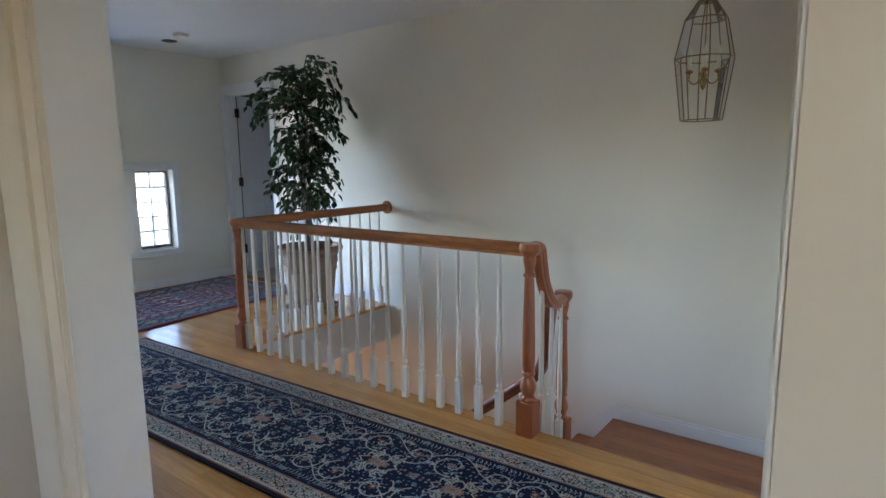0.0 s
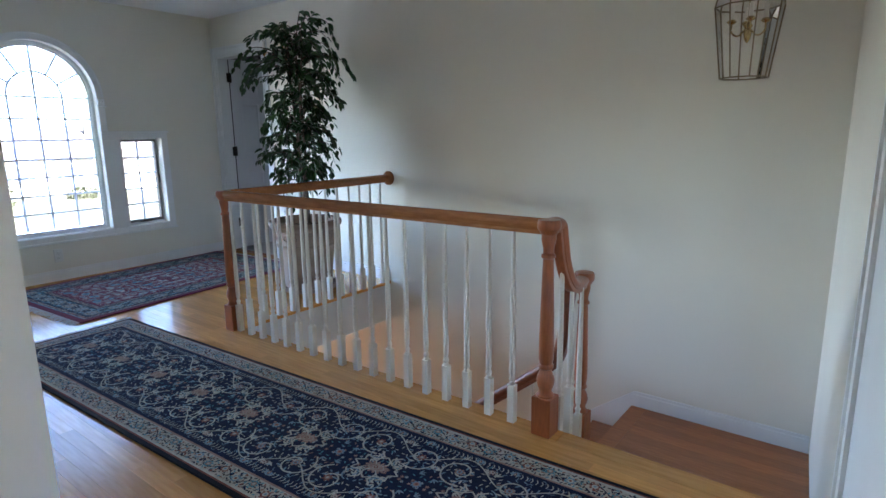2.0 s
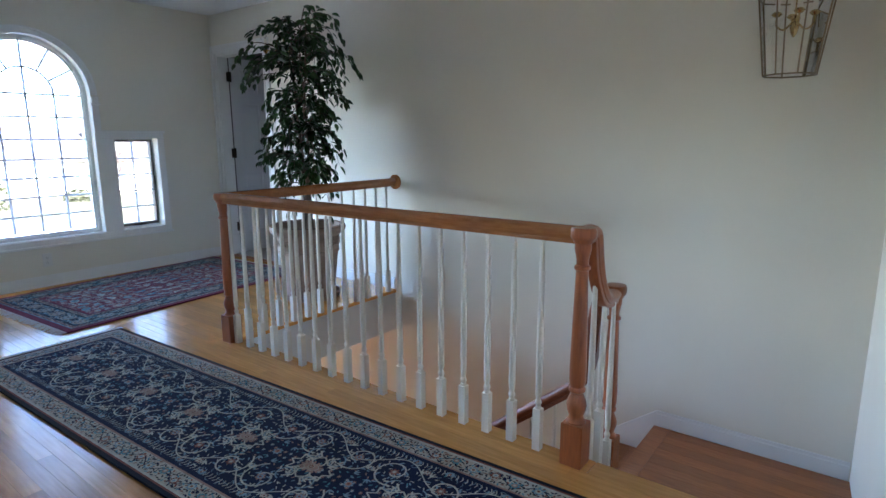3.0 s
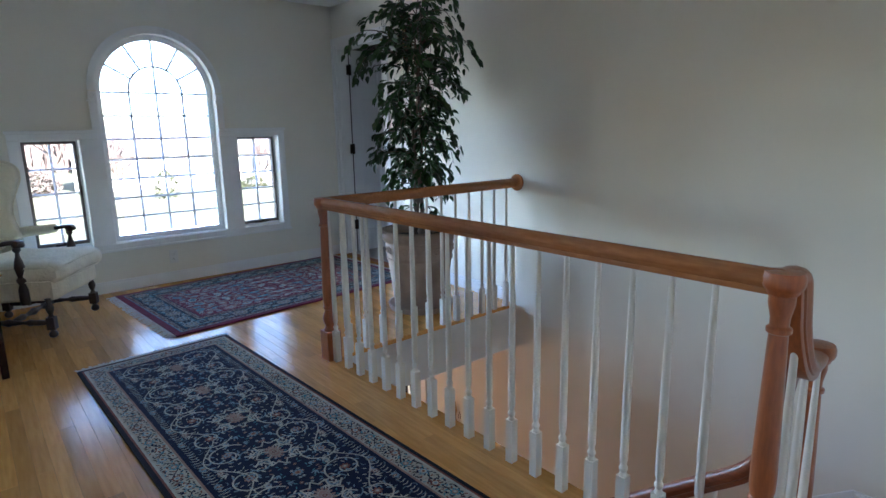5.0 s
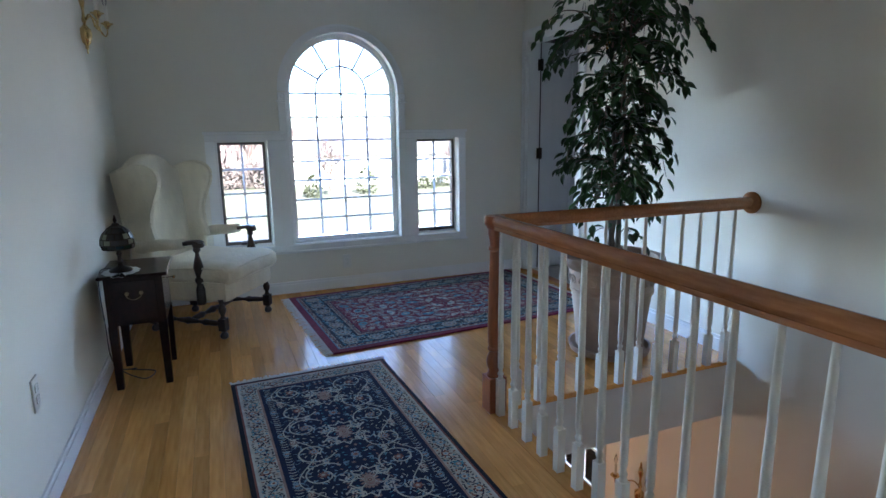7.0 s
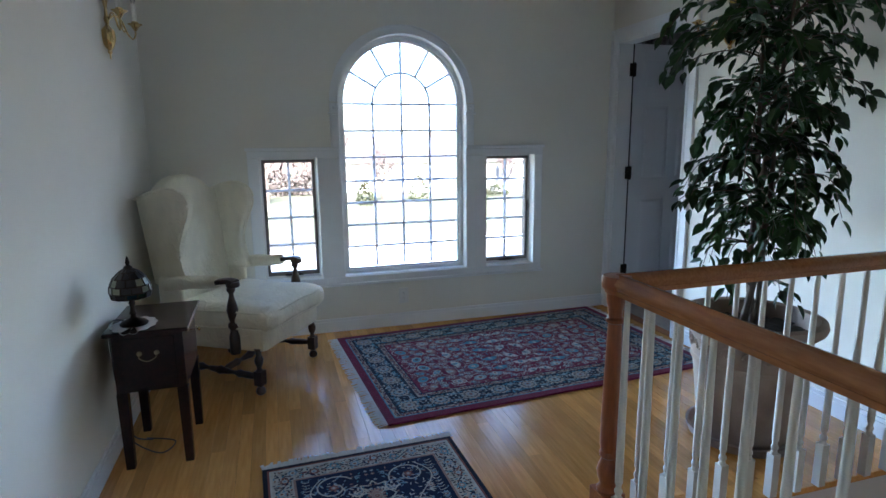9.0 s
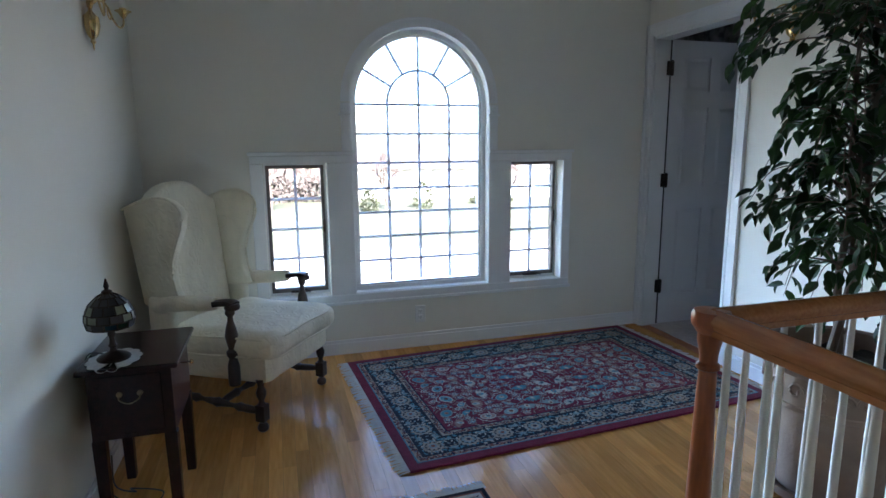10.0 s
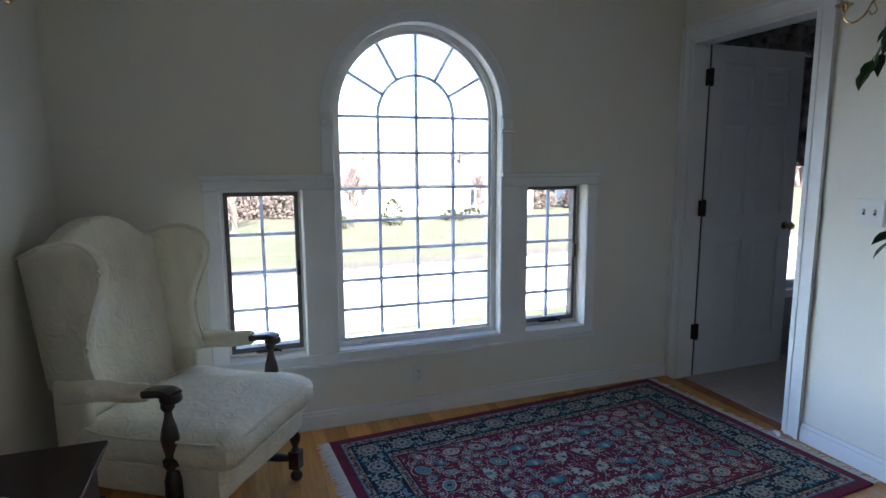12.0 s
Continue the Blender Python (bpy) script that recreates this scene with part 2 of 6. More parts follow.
def structure(name, bm, material, label="", smooth=False, parent=None):
    return part(name, bm, material, parent, label, smooth, kind="structure")


# ---- walls, floors, ceiling ----
def wall_bm(cells, depth, m):
    """A thick wall from flat cells (outlines in x, z), laid by m."""
    bm = bmesh.new()
    for c in cells:
        prism(bm, c, depth, m)
    return bm


def rect(x0, x1, z0, z1):
    return [(x0, z0), (x1, z0), (x1, z1), (x0, z1)]


ARCH_Y, ARCH_R, ARCH_Z, SILL = 2.388, 0.452, 1.608, 0.40
SIDE_TOP = 1.237
SIDE_L, SIDE_R = (1.40, 1.775), (3.003, 3.39)


def west_cells():
    a0, a1 = ARCH_Y - ARCH_R, ARCH_Y + ARCH_R
    cells = [rect(0.5, SIDE_L[0], LOW, CEIL), rect(SIDE_L[0], a0, LOW, SILL), rect(SIDE_L[0], SIDE_L[1], SIDE_TOP, CEIL), rect(SIDE_L[1], a0, SILL, CEIL)]
    cells += [rect(a0, a1, LOW, SILL), rect(a1, SIDE_R[0], LOW, CEIL), rect(SIDE_R[0], SIDE_R[1], LOW, SILL), rect(SIDE_R[0], SIDE_R[1], SIDE_TOP, CEIL), rect(SIDE_R[1], NORTH + 0.12, LOW, CEIL)]
    n = 48
    for i in range(n):
        t0, t1 = math.pi * (1 - i / n), math.pi * (1 - (i + 1) / n)
        y0, y1 = ARCH_Y + ARCH_R * math.cos(t0), ARCH_Y + ARCH_R * math.cos(t1)
        cells.append([(y0, ARCH_Z + ARCH_R * math.sin(t0)), (y1, ARCH_Z + ARCH_R * math.sin(t1)), (y1, CEIL), (y0, CEIL)])
    return cells


M_WEST = Matrix.Translation((WEST, 0, 0)) @ Matrix.Rotation(radians(90), 4, "Z")
# local x runs along world y, local y (depth) runs to world -x
structure("wall_west", wall_bm(west_cells(), 0.16, M_WEST), PAINT_WALL, "painted off-white wall with the arched window")

DOOR_X0, DOOR_X1, DOOR_Z = -5.738, -4.95, 2.062
M_N = Matrix.Translation((0, NORTH, 0))
LOWWIN = (-5.35, -4.52, -2.35, -0.95)
structure("wall_north", wall_bm([rect(WEST, DOOR_X0, 0.001, CEIL), rect(DOOR_X0, DOOR_X1, DOOR_Z, CEIL), rect(DOOR_X1, 0.2, 0.001, CEIL),
    rect(WEST, LOWWIN[0], LOW, 0.001), rect(LOWWIN[0], LOWWIN[1], LOW, LOWWIN[2]), rect(LOWWIN[0], LOWWIN[1], LOWWIN[3], 0.001), rect(LOWWIN[1], 0.2, LOW, 0.001)], 0.12, M_N), PAINT_WALL, "long plain off-white wall of the hall and the stairwell")
JAMB_L, JAMB_R = -1.02, 0.115
structure("wall_south", wall_bm([rect(WEST, JAMB_L, 0, CEIL), rect(JAMB_L, JAMB_R, 2.05, CEIL), rect(JAMB_R, 2.6, 0, CEIL)], 0.115, Matrix.Translation((0, SOUTH - 0.115, 0))), PAINT_WALL, "off-white wall with an open doorway")
_d = Vector((-0.20 - 0.115, NORTH - SOUTH))
EAST_LEN, EAST_A = _d.length, math.degrees(math.atan2(_d.y, _d.x))
M_EAST = pose(JAMB_R, SOUTH, 0, 0, 0, EAST_A) @ Matrix.Translation((0, -0.12, 0))
structure("wall_east", wall_bm([rect(0, EAST_LEN + 0.05, LOW, CEIL)], 0.12, M_EAST), PAINT_WALL, "off-white end wall beside the stairs")
bm = bmesh.new()
box(bm, WEST - 0.16, 2.6, -3.0, NORTH + 0.12, CEIL, CEIL + 0.12)
structure("ceiling", bm, PAINT_CEIL, "plain white ceiling")

# slab under the hall with its white edge round the stairwell
bm = bmesh.new()
box(bm, WEST, 0.2, SOUTH - 0.115, WELL_S, -0.35, -0.004)
box(bm, WEST, WELL_W, WELL_S, NORTH, -0.35, -0.004)
box(bm, -1.3, 2.6, -3.0, SOUTH - 0.115, -0.35, -0.004)
box(bm, WEST - 0.16, -1.3, -1.1, SOUTH - 0.115, -0.35, -0.01)
structure("floor", bm, PAINT_TRIM, "hall floor slab with white fascia round the stairwell")


def baseboard(x0, y0, x1, y1, z=0.0, h=0.095, t=0.014):
    d = Vector((x1 - x0, y1 - y0))
    bm = bmesh.new()
    prism(bm, rect(0, d.length, 0, h - 0.02), t)
    prism(bm, rect(0, d.length, h - 0.02, h), t * 0.6)
    ob = structure("baseboard", bm, PAINT_TRIM, "white painted baseboard")
    ob.matrix_world = pose(x0, y0, z, 0, 0, math.degrees(math.atan2(d.y, d.x)))
    return ob


baseboard(WEST, NORTH - 0.01, WEST, SOUTH + 0.01)
baseboard(WEST + 0.014, SOUTH, JAMB_L, SOUTH)
baseboard(DOOR_X0 - 0.09, NORTH, WEST + 0.014, NORTH)
baseboard(WELL_W, NORTH, DOOR_X1 + 0.09, NORTH)
baseboard(-0.205, NORTH, -1.19, NORTH, z=-0.54, h=0.10)
# lower level and stairs
RISE, RUN = 0.18, 0.27
LAND = -3 * RISE
bm = bmesh.new()
box(bm, WEST, 0.3, -1.0, NORTH, LOW - 0.1, LOW)
structure("floor", bm, OAK_STAIR, "lower hall floor of oak")
bm = bmesh.new()
box(bm, 0.24, 0.34, -1.1, NORTH + 0.2, LOW - 0.1, -0.02)
box(bm, WEST - 0.16, 0.24, -1.1, -1.0, LOW - 0.1, -0.35)
box(bm, WEST - 0.16, WEST, -1.0, 0.5, LOW, -0.35)
structure("wall_lower", bm, PAINT_WALL, "off-white walls of the lower hall")


def boards(bm, x0, x1, y0, y1, z0, z1, w=0.057, along="x"):
    if along == "x":
        n = max(1, round((y1 - y0) / w))
        for i in range(n):
            box(bm, x0, x1, y0 + (y1 - y0) * i / n + 0.0006, y0 + (y1 - y0) * (i + 1) / n - 0.0006, z0, z1)
    else:
        n = max(1, round((x1 - x0) / w))
        for i in range(n):
            box(bm, x0 + (x1 - x0) * i / n + 0.0006, x0 + (x1 - x0) * (i + 1) / n - 0.0006, y0, y1, z0, z1)


stairs = base("staircase", pose(0, 0, 0), "oak staircase with white risers, three steps down to a landing", "stairs")
EX = -0.1
for i in (1, 2):
    bm = bmesh.new()
    y0 = WELL_S + RUN * (i - 1)
    boards(bm, -1.10, EX, y0, y0 + RUN + 0.02, -RISE * i - 0.03, -RISE * i, 0.14)
    part("tread", bm, OAK_STAIR, stairs)
    bm = bmesh.new()
    box(bm, -1.10, EX, y0 + RUN, y0 + RUN + 0.018, -RISE * (i + 1), -RISE * i - 0.03)
    part("riser", bm, PAINT_TRIM, stairs)
LY0 = WELL_S + 2 * RUN
for k in range(11):
    y0 = LY0 + (NORTH - 0.016 - LY0) * k / 11
    y1 = LY0 + (NORTH - 0.016 - LY0) * (k + 1) / 11
    bm = bmesh.new()
    box(bm, -1.10, EX, y0 + 0.0006, y1 - 0.0006, LAND - 0.03, LAND)
    part("landing_board", bm, OAK_STAIR, stairs, "red-brown oak landing board")
bm = bmesh.new()
box(bm, -1.20, -1.1015, LY0, NORTH - 0.016, LAND - 0.03, LAND)
part("landing_nosing", bm, OAK_STAIR, stairs)
bm = bmesh.new()
box(bm, -1.18, EX, LY0, NORTH - 0.02, LAND - 0.25, LAND - 0.031)
part("landing_body", bm, PAINT_TRIM, stairs)
RISE2, RUN2 = 0.188, 0.252
for i in range(11):
    x1 = -1.19 - RUN2 * i
    z = LAND - RISE2 * (i + 1)
    bm = bmesh.new()
    boards(bm, x1 - RUN2 - 0.02, x1, LY0, NORTH - 0.016, z - 0.03, z, 0.14, "y")
    part("tread", bm, OAK_STAIR, stairs)
    bm = bmesh.new()
    box(bm, x1 - 0.018, x1, LY0, NORTH - 0.016, z, z + RISE2 - 0.03)
    part("riser", bm, PAINT_TRIM, stairs)
sl = RISE2 / RUN2
bm = bmesh.new()
L = RUN2 * 11
prism(bm, [(-1.19, LAND + 0.10), (-1.19 - L, LAND + 0.10 - sl * L), (-1.19 - L, LAND - 0.2 - sl * L), (-1.19, LAND - 0.2)], 0.014, Matrix.Translation((0, NORTH - 0.014, 0)))
part("skirting", bm, PAINT_TRIM, stairs, "white sloping skirting board")
# hall edge and first riser
bm = bmesh.new()
box(bm, -1.10, EX, WELL_S - 0.02, WELL_S, -RISE, -0.028)
part("riser", bm, PAINT_TRIM, stairs)


def edge_board(x0, x1, y0, y1):
    ob = structure("floor_nosing", rbox(x0, x1, y0, y1, -0.028, 0.0005, 0.004), OAK_PLANK, "oak nosing board at the stairwell's edge")
    return ob


edge_board(-3.30, -1.0, WELL_S - 0.07, WELL_S + 0.025)
edge_board(-0.999, -0.05, WELL_S - 0.07, WELL_S + 0.025)
edge_board(WELL_W - 0.075, WELL_W + 0.025, WELL_S - 0.07, NORTH - 0.015)

# ---- balustrade ----
RAIL_Z = 0.915
RY, RX = WELL_S - 0.03, WELL_W - 0.025
RAIL_SEC = [(-0.019, -0.060), (0.019, -0.060), (0.021, -0.050), (0.020, -0.044), (0.025, -0.040), (0.026, -0.034), (0.031, -0.028), (0.032, -0.018), (0.027, -0.008), (0.016, 0.0), (0.0, 0.003), (-0.016, 0.0), (-0.027, -0.008), (-0.032, -0.018), (-0.031, -0.028), (-0.026, -0.034), (-0.025, -0.040), (-0.020, -0.044), (-0.021, -0.050)]


def newel_parts(parent, z0, top, block=0.17, w=0.043, tail=True):
    bm = rbox(-w, w, -w, w, z0, z0 + block, 0.004)
    part("newel_block", bm, OAK_NEWEL, parent)
    bm = bmesh.new()
    b = z0 + block
    h = top - b
    prof = [(0.036, b - 0.006), (0.038, b + 0.006), (0.030, b + 0.016), (0.027, b + 0.028), (0.035, b + 0.050), (0.038, b + 0.070), (0.034, b + 0.090), (0.025, b + 0.112), (0.024, b + 0.120), (0.031, b + 0.126), (0.032, b + 0.136), (0.027, b + 0.144)]
    prof += [(0.031, b + 0.165), (0.0315, b + 0.165 + 0.15 * (h - 0.30)), (0.0285, b + 0.165 + 0.5 * (h - 0.30)), (0.0225, top - 0.118), (0.022, top - 0.108), (0.029, top - 0.102), (0.029, top - 0.092), (0.022, top - 0.086), (0.0225, top - 0.066), (0.028, top - 0.040), (0.030, top - 0.030), (0.030, top)]
    lathe(bm, prof, 20)
    part("newel_post", bm, OAK_NEWEL, parent, smooth=True)


def newel_cap(parent, z):
    bm = bmesh.new()
    lathe(bm, [(0.026, z - 0.062), (0.036, z - 0.054), (0.038, z - 0.046), (0.0445, z - 0.040), (0.0475, z - 0.030), (0.0475, z - 0.012), (0.043, z - 0.001), (0.02, z + 0.002)], 28)
    part("newel_cap", bm, OAK_NEWEL, parent, smooth=True)


def baluster_mesh(z0, z1, block=0.175):
    bm = bmesh.new()
    box(bm, -0.016, 0.016, -0.016, 0.016, z0, z0 + block)
    b = z0 + block
    lathe(bm, [(0.0150, b - 0.004), (0.0115, b + 0.008), (0.0095, b + 0.014), (0.0135, b + 0.022), (0.0135, b + 0.029), (0.0090, b + 0.037), (0.0090, b + 0.046), (0.0125, b + 0.056), (0.0130, b + 0.085), (0.0125, b + 0.3 * (z1 - b) + 0.08), (0.0095, z1 - 0.10), (0.0080, z1)], 12)
    return mesh_of("baluster", bm, PAINT_BALUSTER, True)


AX, BX = -3.335, -1.068
CX, CY = -1.098, 2.93
AY = WELL_S - 0.03
balus = base("stair_balustrade", pose(0, 0, 0), "honey oak handrail on turned newels with white balusters round the stairwell", "railing")
for x, y, z0, top in ((AX, AY, 0.0, RAIL_Z - 0.05), (BX, AY, 0.0, RAIL_Z - 0.05), (CX, CY, LAND, 0.56)):
    p = new("newel")
    p.parent = balus
    p.location = (x, y, 0)
    newel_parts(p, z0, top, 0.17 if z0 == 0 else 0.45)
    newel_cap(p, top + 0.05)


def rail(pts, name="handrail", wood=OAK_RAIL):
    bm = bmesh.new()
    tube(bm, pts, 1.0, section=RAIL_SEC)
    return part(name, bm, wood, balus, smooth=True)


rail([(AX, AY, RAIL_Z), (BX, AY, RAIL_Z)])
rail([(AX, AY, RAIL_Z), (AX, NORTH - 0.03, RAIL_Z)])
rail(spline([(BX, AY, RAIL_Z), (BX, AY + 0.065, RAIL_Z), (BX, AY + 0.115, RAIL_Z - 0.025), (BX, AY + 0.140, RAIL_Z - 0.11), (BX, AY + 0.175, RAIL_Z - 0.215), (BX - 0.005, AY + 0.245, RAIL_Z - 0.290), (BX - 0.015, AY + 0.34, RAIL_Z - 0.312), (CX, CY, 0.600)], 6), "gooseneck", OAK_NEWEL)
sx, SLOPE2 = -1.42, 0.80
LR = [(CX, 0.605), (-1.12, 0.60), (-1.185, 0.55), (-1.21, 0.44), (-1.225, 0.26), (-1.27, 0.14), (sx, 0.01)]
rail(spline([(x, CY, z) for x, z in LR], 4) + [(sx - 0.5 * k, CY, 0.01 - SLOPE2 * 0.5 * k) for k in range(1, 6)], "lower_handrail", OAK_DARK)
bm = bmesh.new()
lathe(bm, [(0.058, 0), (0.058, 0.010), (0.050, 0.018), (0.036, 0.024)], 28, Matrix.Translation((AX, NORTH, RAIL_Z - 0.03)) @ Matrix.Rotation(radians(90), 4, "X"))
part("wall_rosette", bm, OAK_RAIL, balus, smooth=True)
bal = baluster_mesh(0.0, RAIL_Z - 0.05)


def put(me, name, parent, loc):
    ob = new(name, me)
    ob.parent = parent
    ob.location = loc
    return ob


for i in range(-1, 17):
    put(bal, "baluster", balus, (-3.152 + 0.1203 * i, AY, 0.0015))
for i in range(1, 13):
    put(bal, "baluster", balus, (AX, AY + (NORTH - 0.02 - AY) * i / 12.8, 0.0015))
for k, (y, z, t) in enumerate(((AY + 0.13, -RISE, 0.80), (AY + 0.235, -RISE, 0.66), (AY + 0.34, -2 * RISE, 0.57), )):
    put(baluster_mesh(z, t, 0.3), "baluster", balus, (BX, y, 0))
for k in range(12):
    x = -1.36 - 0.126 * k
    zt = 0.01 - SLOPE2 * (sx - x) - 0.05
    step = LAND - RISE2 * (int((-1.19 - x) / RUN2) + 1)
    put(baluster_mesh(step, zt, 0.2), "baluster", balus, (x, CY, 0))


# ---- windows ----
GX = WEST - 0.09


def window(name, label):
    return tagged(new(name), label, kind="structure")


arch = window("window_1", "tall round-topped white window with white muntins and bright daylight")


def bar(bm, y0, z0, y1, z1, w=0.0145, t=0.016, x=GX):
    d = Vector((0, y1 - y0, z1 - z0))
    n = Vector((0, -d.z, d.y)).normalized() * w / 2
    vs = []
    for dx in (-t / 2, t / 2):
        for p in ((y0, z0), (y1, z1)):
            for s in (1, -1):
                vs.append(bm.verts.new((x + dx, p[0] + n.y * s, p[1] + n.z * s)))
    for f in ((0, 1, 3, 2), (4, 6, 7, 5), (0, 4, 5, 1), (2, 3, 7, 6), (0, 2, 6, 4), (1, 5, 7, 3)):
        bm.faces.new([vs[i] for i in f])


def arc_band(bm, r0, r1, x0, x1, n=48, cy=ARCH_Y, cz=ARCH_Z, a0=0.0, a1=math.pi):
    for i in range(n):
        t0, t1 = a0 + (a1 - a0) * i / n, a0 + (a1 - a0) * (i + 1) / n
        v = [bm.verts.new((x, cy + r * math.cos(t), cz + r * math.sin(t))) for x in (x0, x1) for r in (r0, r1) for t in (t0, t1)]
        for f in ((0, 1, 3, 2), (4, 6, 7, 5), (0, 4, 5, 1), (2, 3, 7, 6)):
            bm.faces.new([v[j] for j in f])


bm = bmesh.new()
w0 = ARCH_R
for r0, r1, x0, x1 in ((w0 - 0.028, w0, GX - 0.06, GX + 0.028), (w0 - 0.042, w0 - 0.0275, GX - 0.04, GX + 0.014)):
    arc_band(bm, r0, r1, x0, x1)
    for s in (-1, 1):
        ya, yb = sorted((ARCH_Y + s * r0, ARCH_Y + s * r1))
        box(bm, x0, x1, ya, yb, SILL + 0.03, ARCH_Z)
box(bm, GX - 0.06, GX + 0.028, ARCH_Y - w0, ARCH_Y + w0, SILL, SILL + 0.029)
box(bm, GX - 0.04, GX + 0.014, ARCH_Y - w0 + 0.028, ARCH_Y + w0 - 0.028, SILL + 0.03, SILL + 0.045)
part("window_frame", bm, PAINT_TRIM, arch, "white frame")
gi = w0 - 0.042
COL = 0.206
rows = [1.600, 1.416, 1.232, 1.067, 0.911, 0.752, 0.595]
for z in rows:
    bm = bmesh.new()
    bar(bm, ARCH_Y - gi, z, ARCH_Y + gi, z)
    part("muntin", bm, MUNTIN, arch)
for y, top in ((ARCH_Y - COL, 1.6), (ARCH_Y, ARCH_Z + gi), (ARCH_Y + COL, 1.6)):
    bm = bmesh.new()
    bar(bm, y, SILL + 0.05, y, top, x=GX + 0.001)
    part("muntin", bm, MUNTIN, arch)
bm = bmesh.new()
arc_band(bm, COL - 0.007, COL + 0.007, GX - 0.008, GX + 0.008, 32)
part("muntin", bm, MUNTIN, arch)
for a in (30, 60, 120, 150):
    c, s = math.cos(radians(a)), math.sin(radians(a))
    bm = bmesh.new()
    bar(bm, ARCH_Y + COL * c, ARCH_Z + COL * s, ARCH_Y + gi * c, ARCH_Z + gi * s)
    part("muntin", bm, MUNTIN, arch)
bm = bmesh.new()
pts = [(ARCH_Y - gi, SILL + 0.05), (ARCH_Y + gi, SILL + 0.05)] + [(ARCH_Y + gi * math.cos(math.pi * i / 32), ARCH_Z + gi * math.sin(math.pi * i / 32)) for i in range(33)]
bm.faces.new([bm.verts.new((GX - 0.012, y, z)) for y, z in pts])
o = part("pane", bm, DIM_PANE, arch, "clear glass")
o.visible_shadow = False


bm = bmesh.new()
box(bm, GX - 0.03, WEST - 0.001, ARCH_Y - ARCH_R, ARCH_Y + ARCH_R, SILL - 0.001, SILL + 0.004)
part("window_sill", bm, PAINT_TRIM, arch, "white sill")


def casement(name, span, nrows, label):
    w = window(name, label)
    y0, y1 = span
    z0, z1 = SILL, SIDE_TOP
    bm = bmesh.new()
    for a, b, c, d in ((y0, y1, z0, z0 + 0.018), (y0, y1, z1 - 0.012, z1), (y0, y0 + 0.012, z0 + 0.018, z1 - 0.012), (y1 - 0.012, y1, z0 + 0.018, z1 - 0.012)):
        box(bm, GX - 0.06, GX + 0.0, a, b, c, d)
    part("window_frame", bm, PAINT_TRIM, w, "white frame")
    bm = bmesh.new()
    a, b, c, d = y0 + 0.012, y1 - 0.012, z0 + 0.018, z1 - 0.012
    s = 0.020
    for p in ((a, b, c, c + s + 0.006), (a, b, d - s, d), (a, a + s, c + s + 0.006, d - s), (b - s, b, c + s + 0.006, d - s)):
        box(bm, GX - 0.045, GX + 0.004, *p)
    part("sash", bm, DARKFRAME, w, "dark brown casement sash")
    a, b, c, d = a + s, b - s, c + s + 0.006, d - s
    for k in range(1, nrows):
        bm = bmesh.new()
        z = c + (d - c) * k / nrows
        bar(bm, a, z, b, z, x=GX - 0.02)
        part("muntin", bm, MUNTIN, w)
    bm = bmesh.new()
    bar(bm, (a + b) / 2, c, (a + b) / 2, d, x=GX - 0.019)
    part("muntin", bm, MUNTIN, w)
    bm = bmesh.new()
    bm.faces.new([bm.verts.new((GX - 0.033, y, z)) for y, z in ((a, c), (b, c), (b, d), (a, d))])
    o = part("pane", bm, DIM_PANE, w, "clear glass")
    o.visible_shadow = False
    bm = rbox(GX + 0.004, GX + 0.03, (y0 + y1) / 2 - 0.06, (y0 + y1) / 2 + 0.05, z0 + 0.0185, z0 + 0.036, 0.004)
    tube(bm, [(GX + 0.02, (y0 + y1) / 2, z0 + 0.035), (GX + 0.045, (y0 + y1) / 2 + 0.02, z0 + 0.045), (GX + 0.055, (y0 + y1) / 2 + 0.06, z0 + 0.028)], 0.006, 8)
    part("crank", bm, BRONZE, w, "dark bronze crank")
    bm = rbox(GX + 0.004, GX + 0.02, y1 - 0.03, y1 - 0.014, 0.80, 0.88, 0.003)
    part("latch", bm, BRONZE, w)
    return w


casement("window_2", SIDE_L, 4, "small dark-framed casement window beside the armchair")
casement("window_3", SIDE_R, 5, "small dark-framed casement window near the bedroom door")

# trim round the three windows
T = 0.012


def trim(name, y0, y1, z0, z1, t=T):
    bm = bmesh.new()
    box(bm, WEST, WEST + t, y0, y1, z0, z1)
    bmesh.ops.bevel(bm, geom=bm.edges[:], offset=0.003, segments=1, affect="EDGES")
    return structure(name, bm, PAINT_TRIM, "white painted window trim")


YL, YR = 1.325, 3.455
AL, AR = ARCH_Y - ARCH_R, ARCH_Y + ARCH_R
trim("trim", YL, YR, 0.345, SILL - 0.001)
trim("trim", YL - 0.01, YR + 0.01, 0.333, 0.352, 0.026)
for a, b in ((YL, SIDE_L[0] - 0.001), (SIDE_L[1] + 0.001, AL - 0.001), (AR + 0.001, SIDE_R[0] - 0.001), (SIDE_R[1] + 0.001, YR)):
    trim("trim", a, b, SILL, SIDE_TOP)
for a, b in ((YL, AL - 0.001), (AR + 0.001, YR)):
    trim("trim", a, b, SIDE_TOP + 0.001, 1.285)
    trim("trim", a - 0.01 if a < 2 else a, b + 0.01 if b > 3 else b, 1.286, 1.308, 0.026)
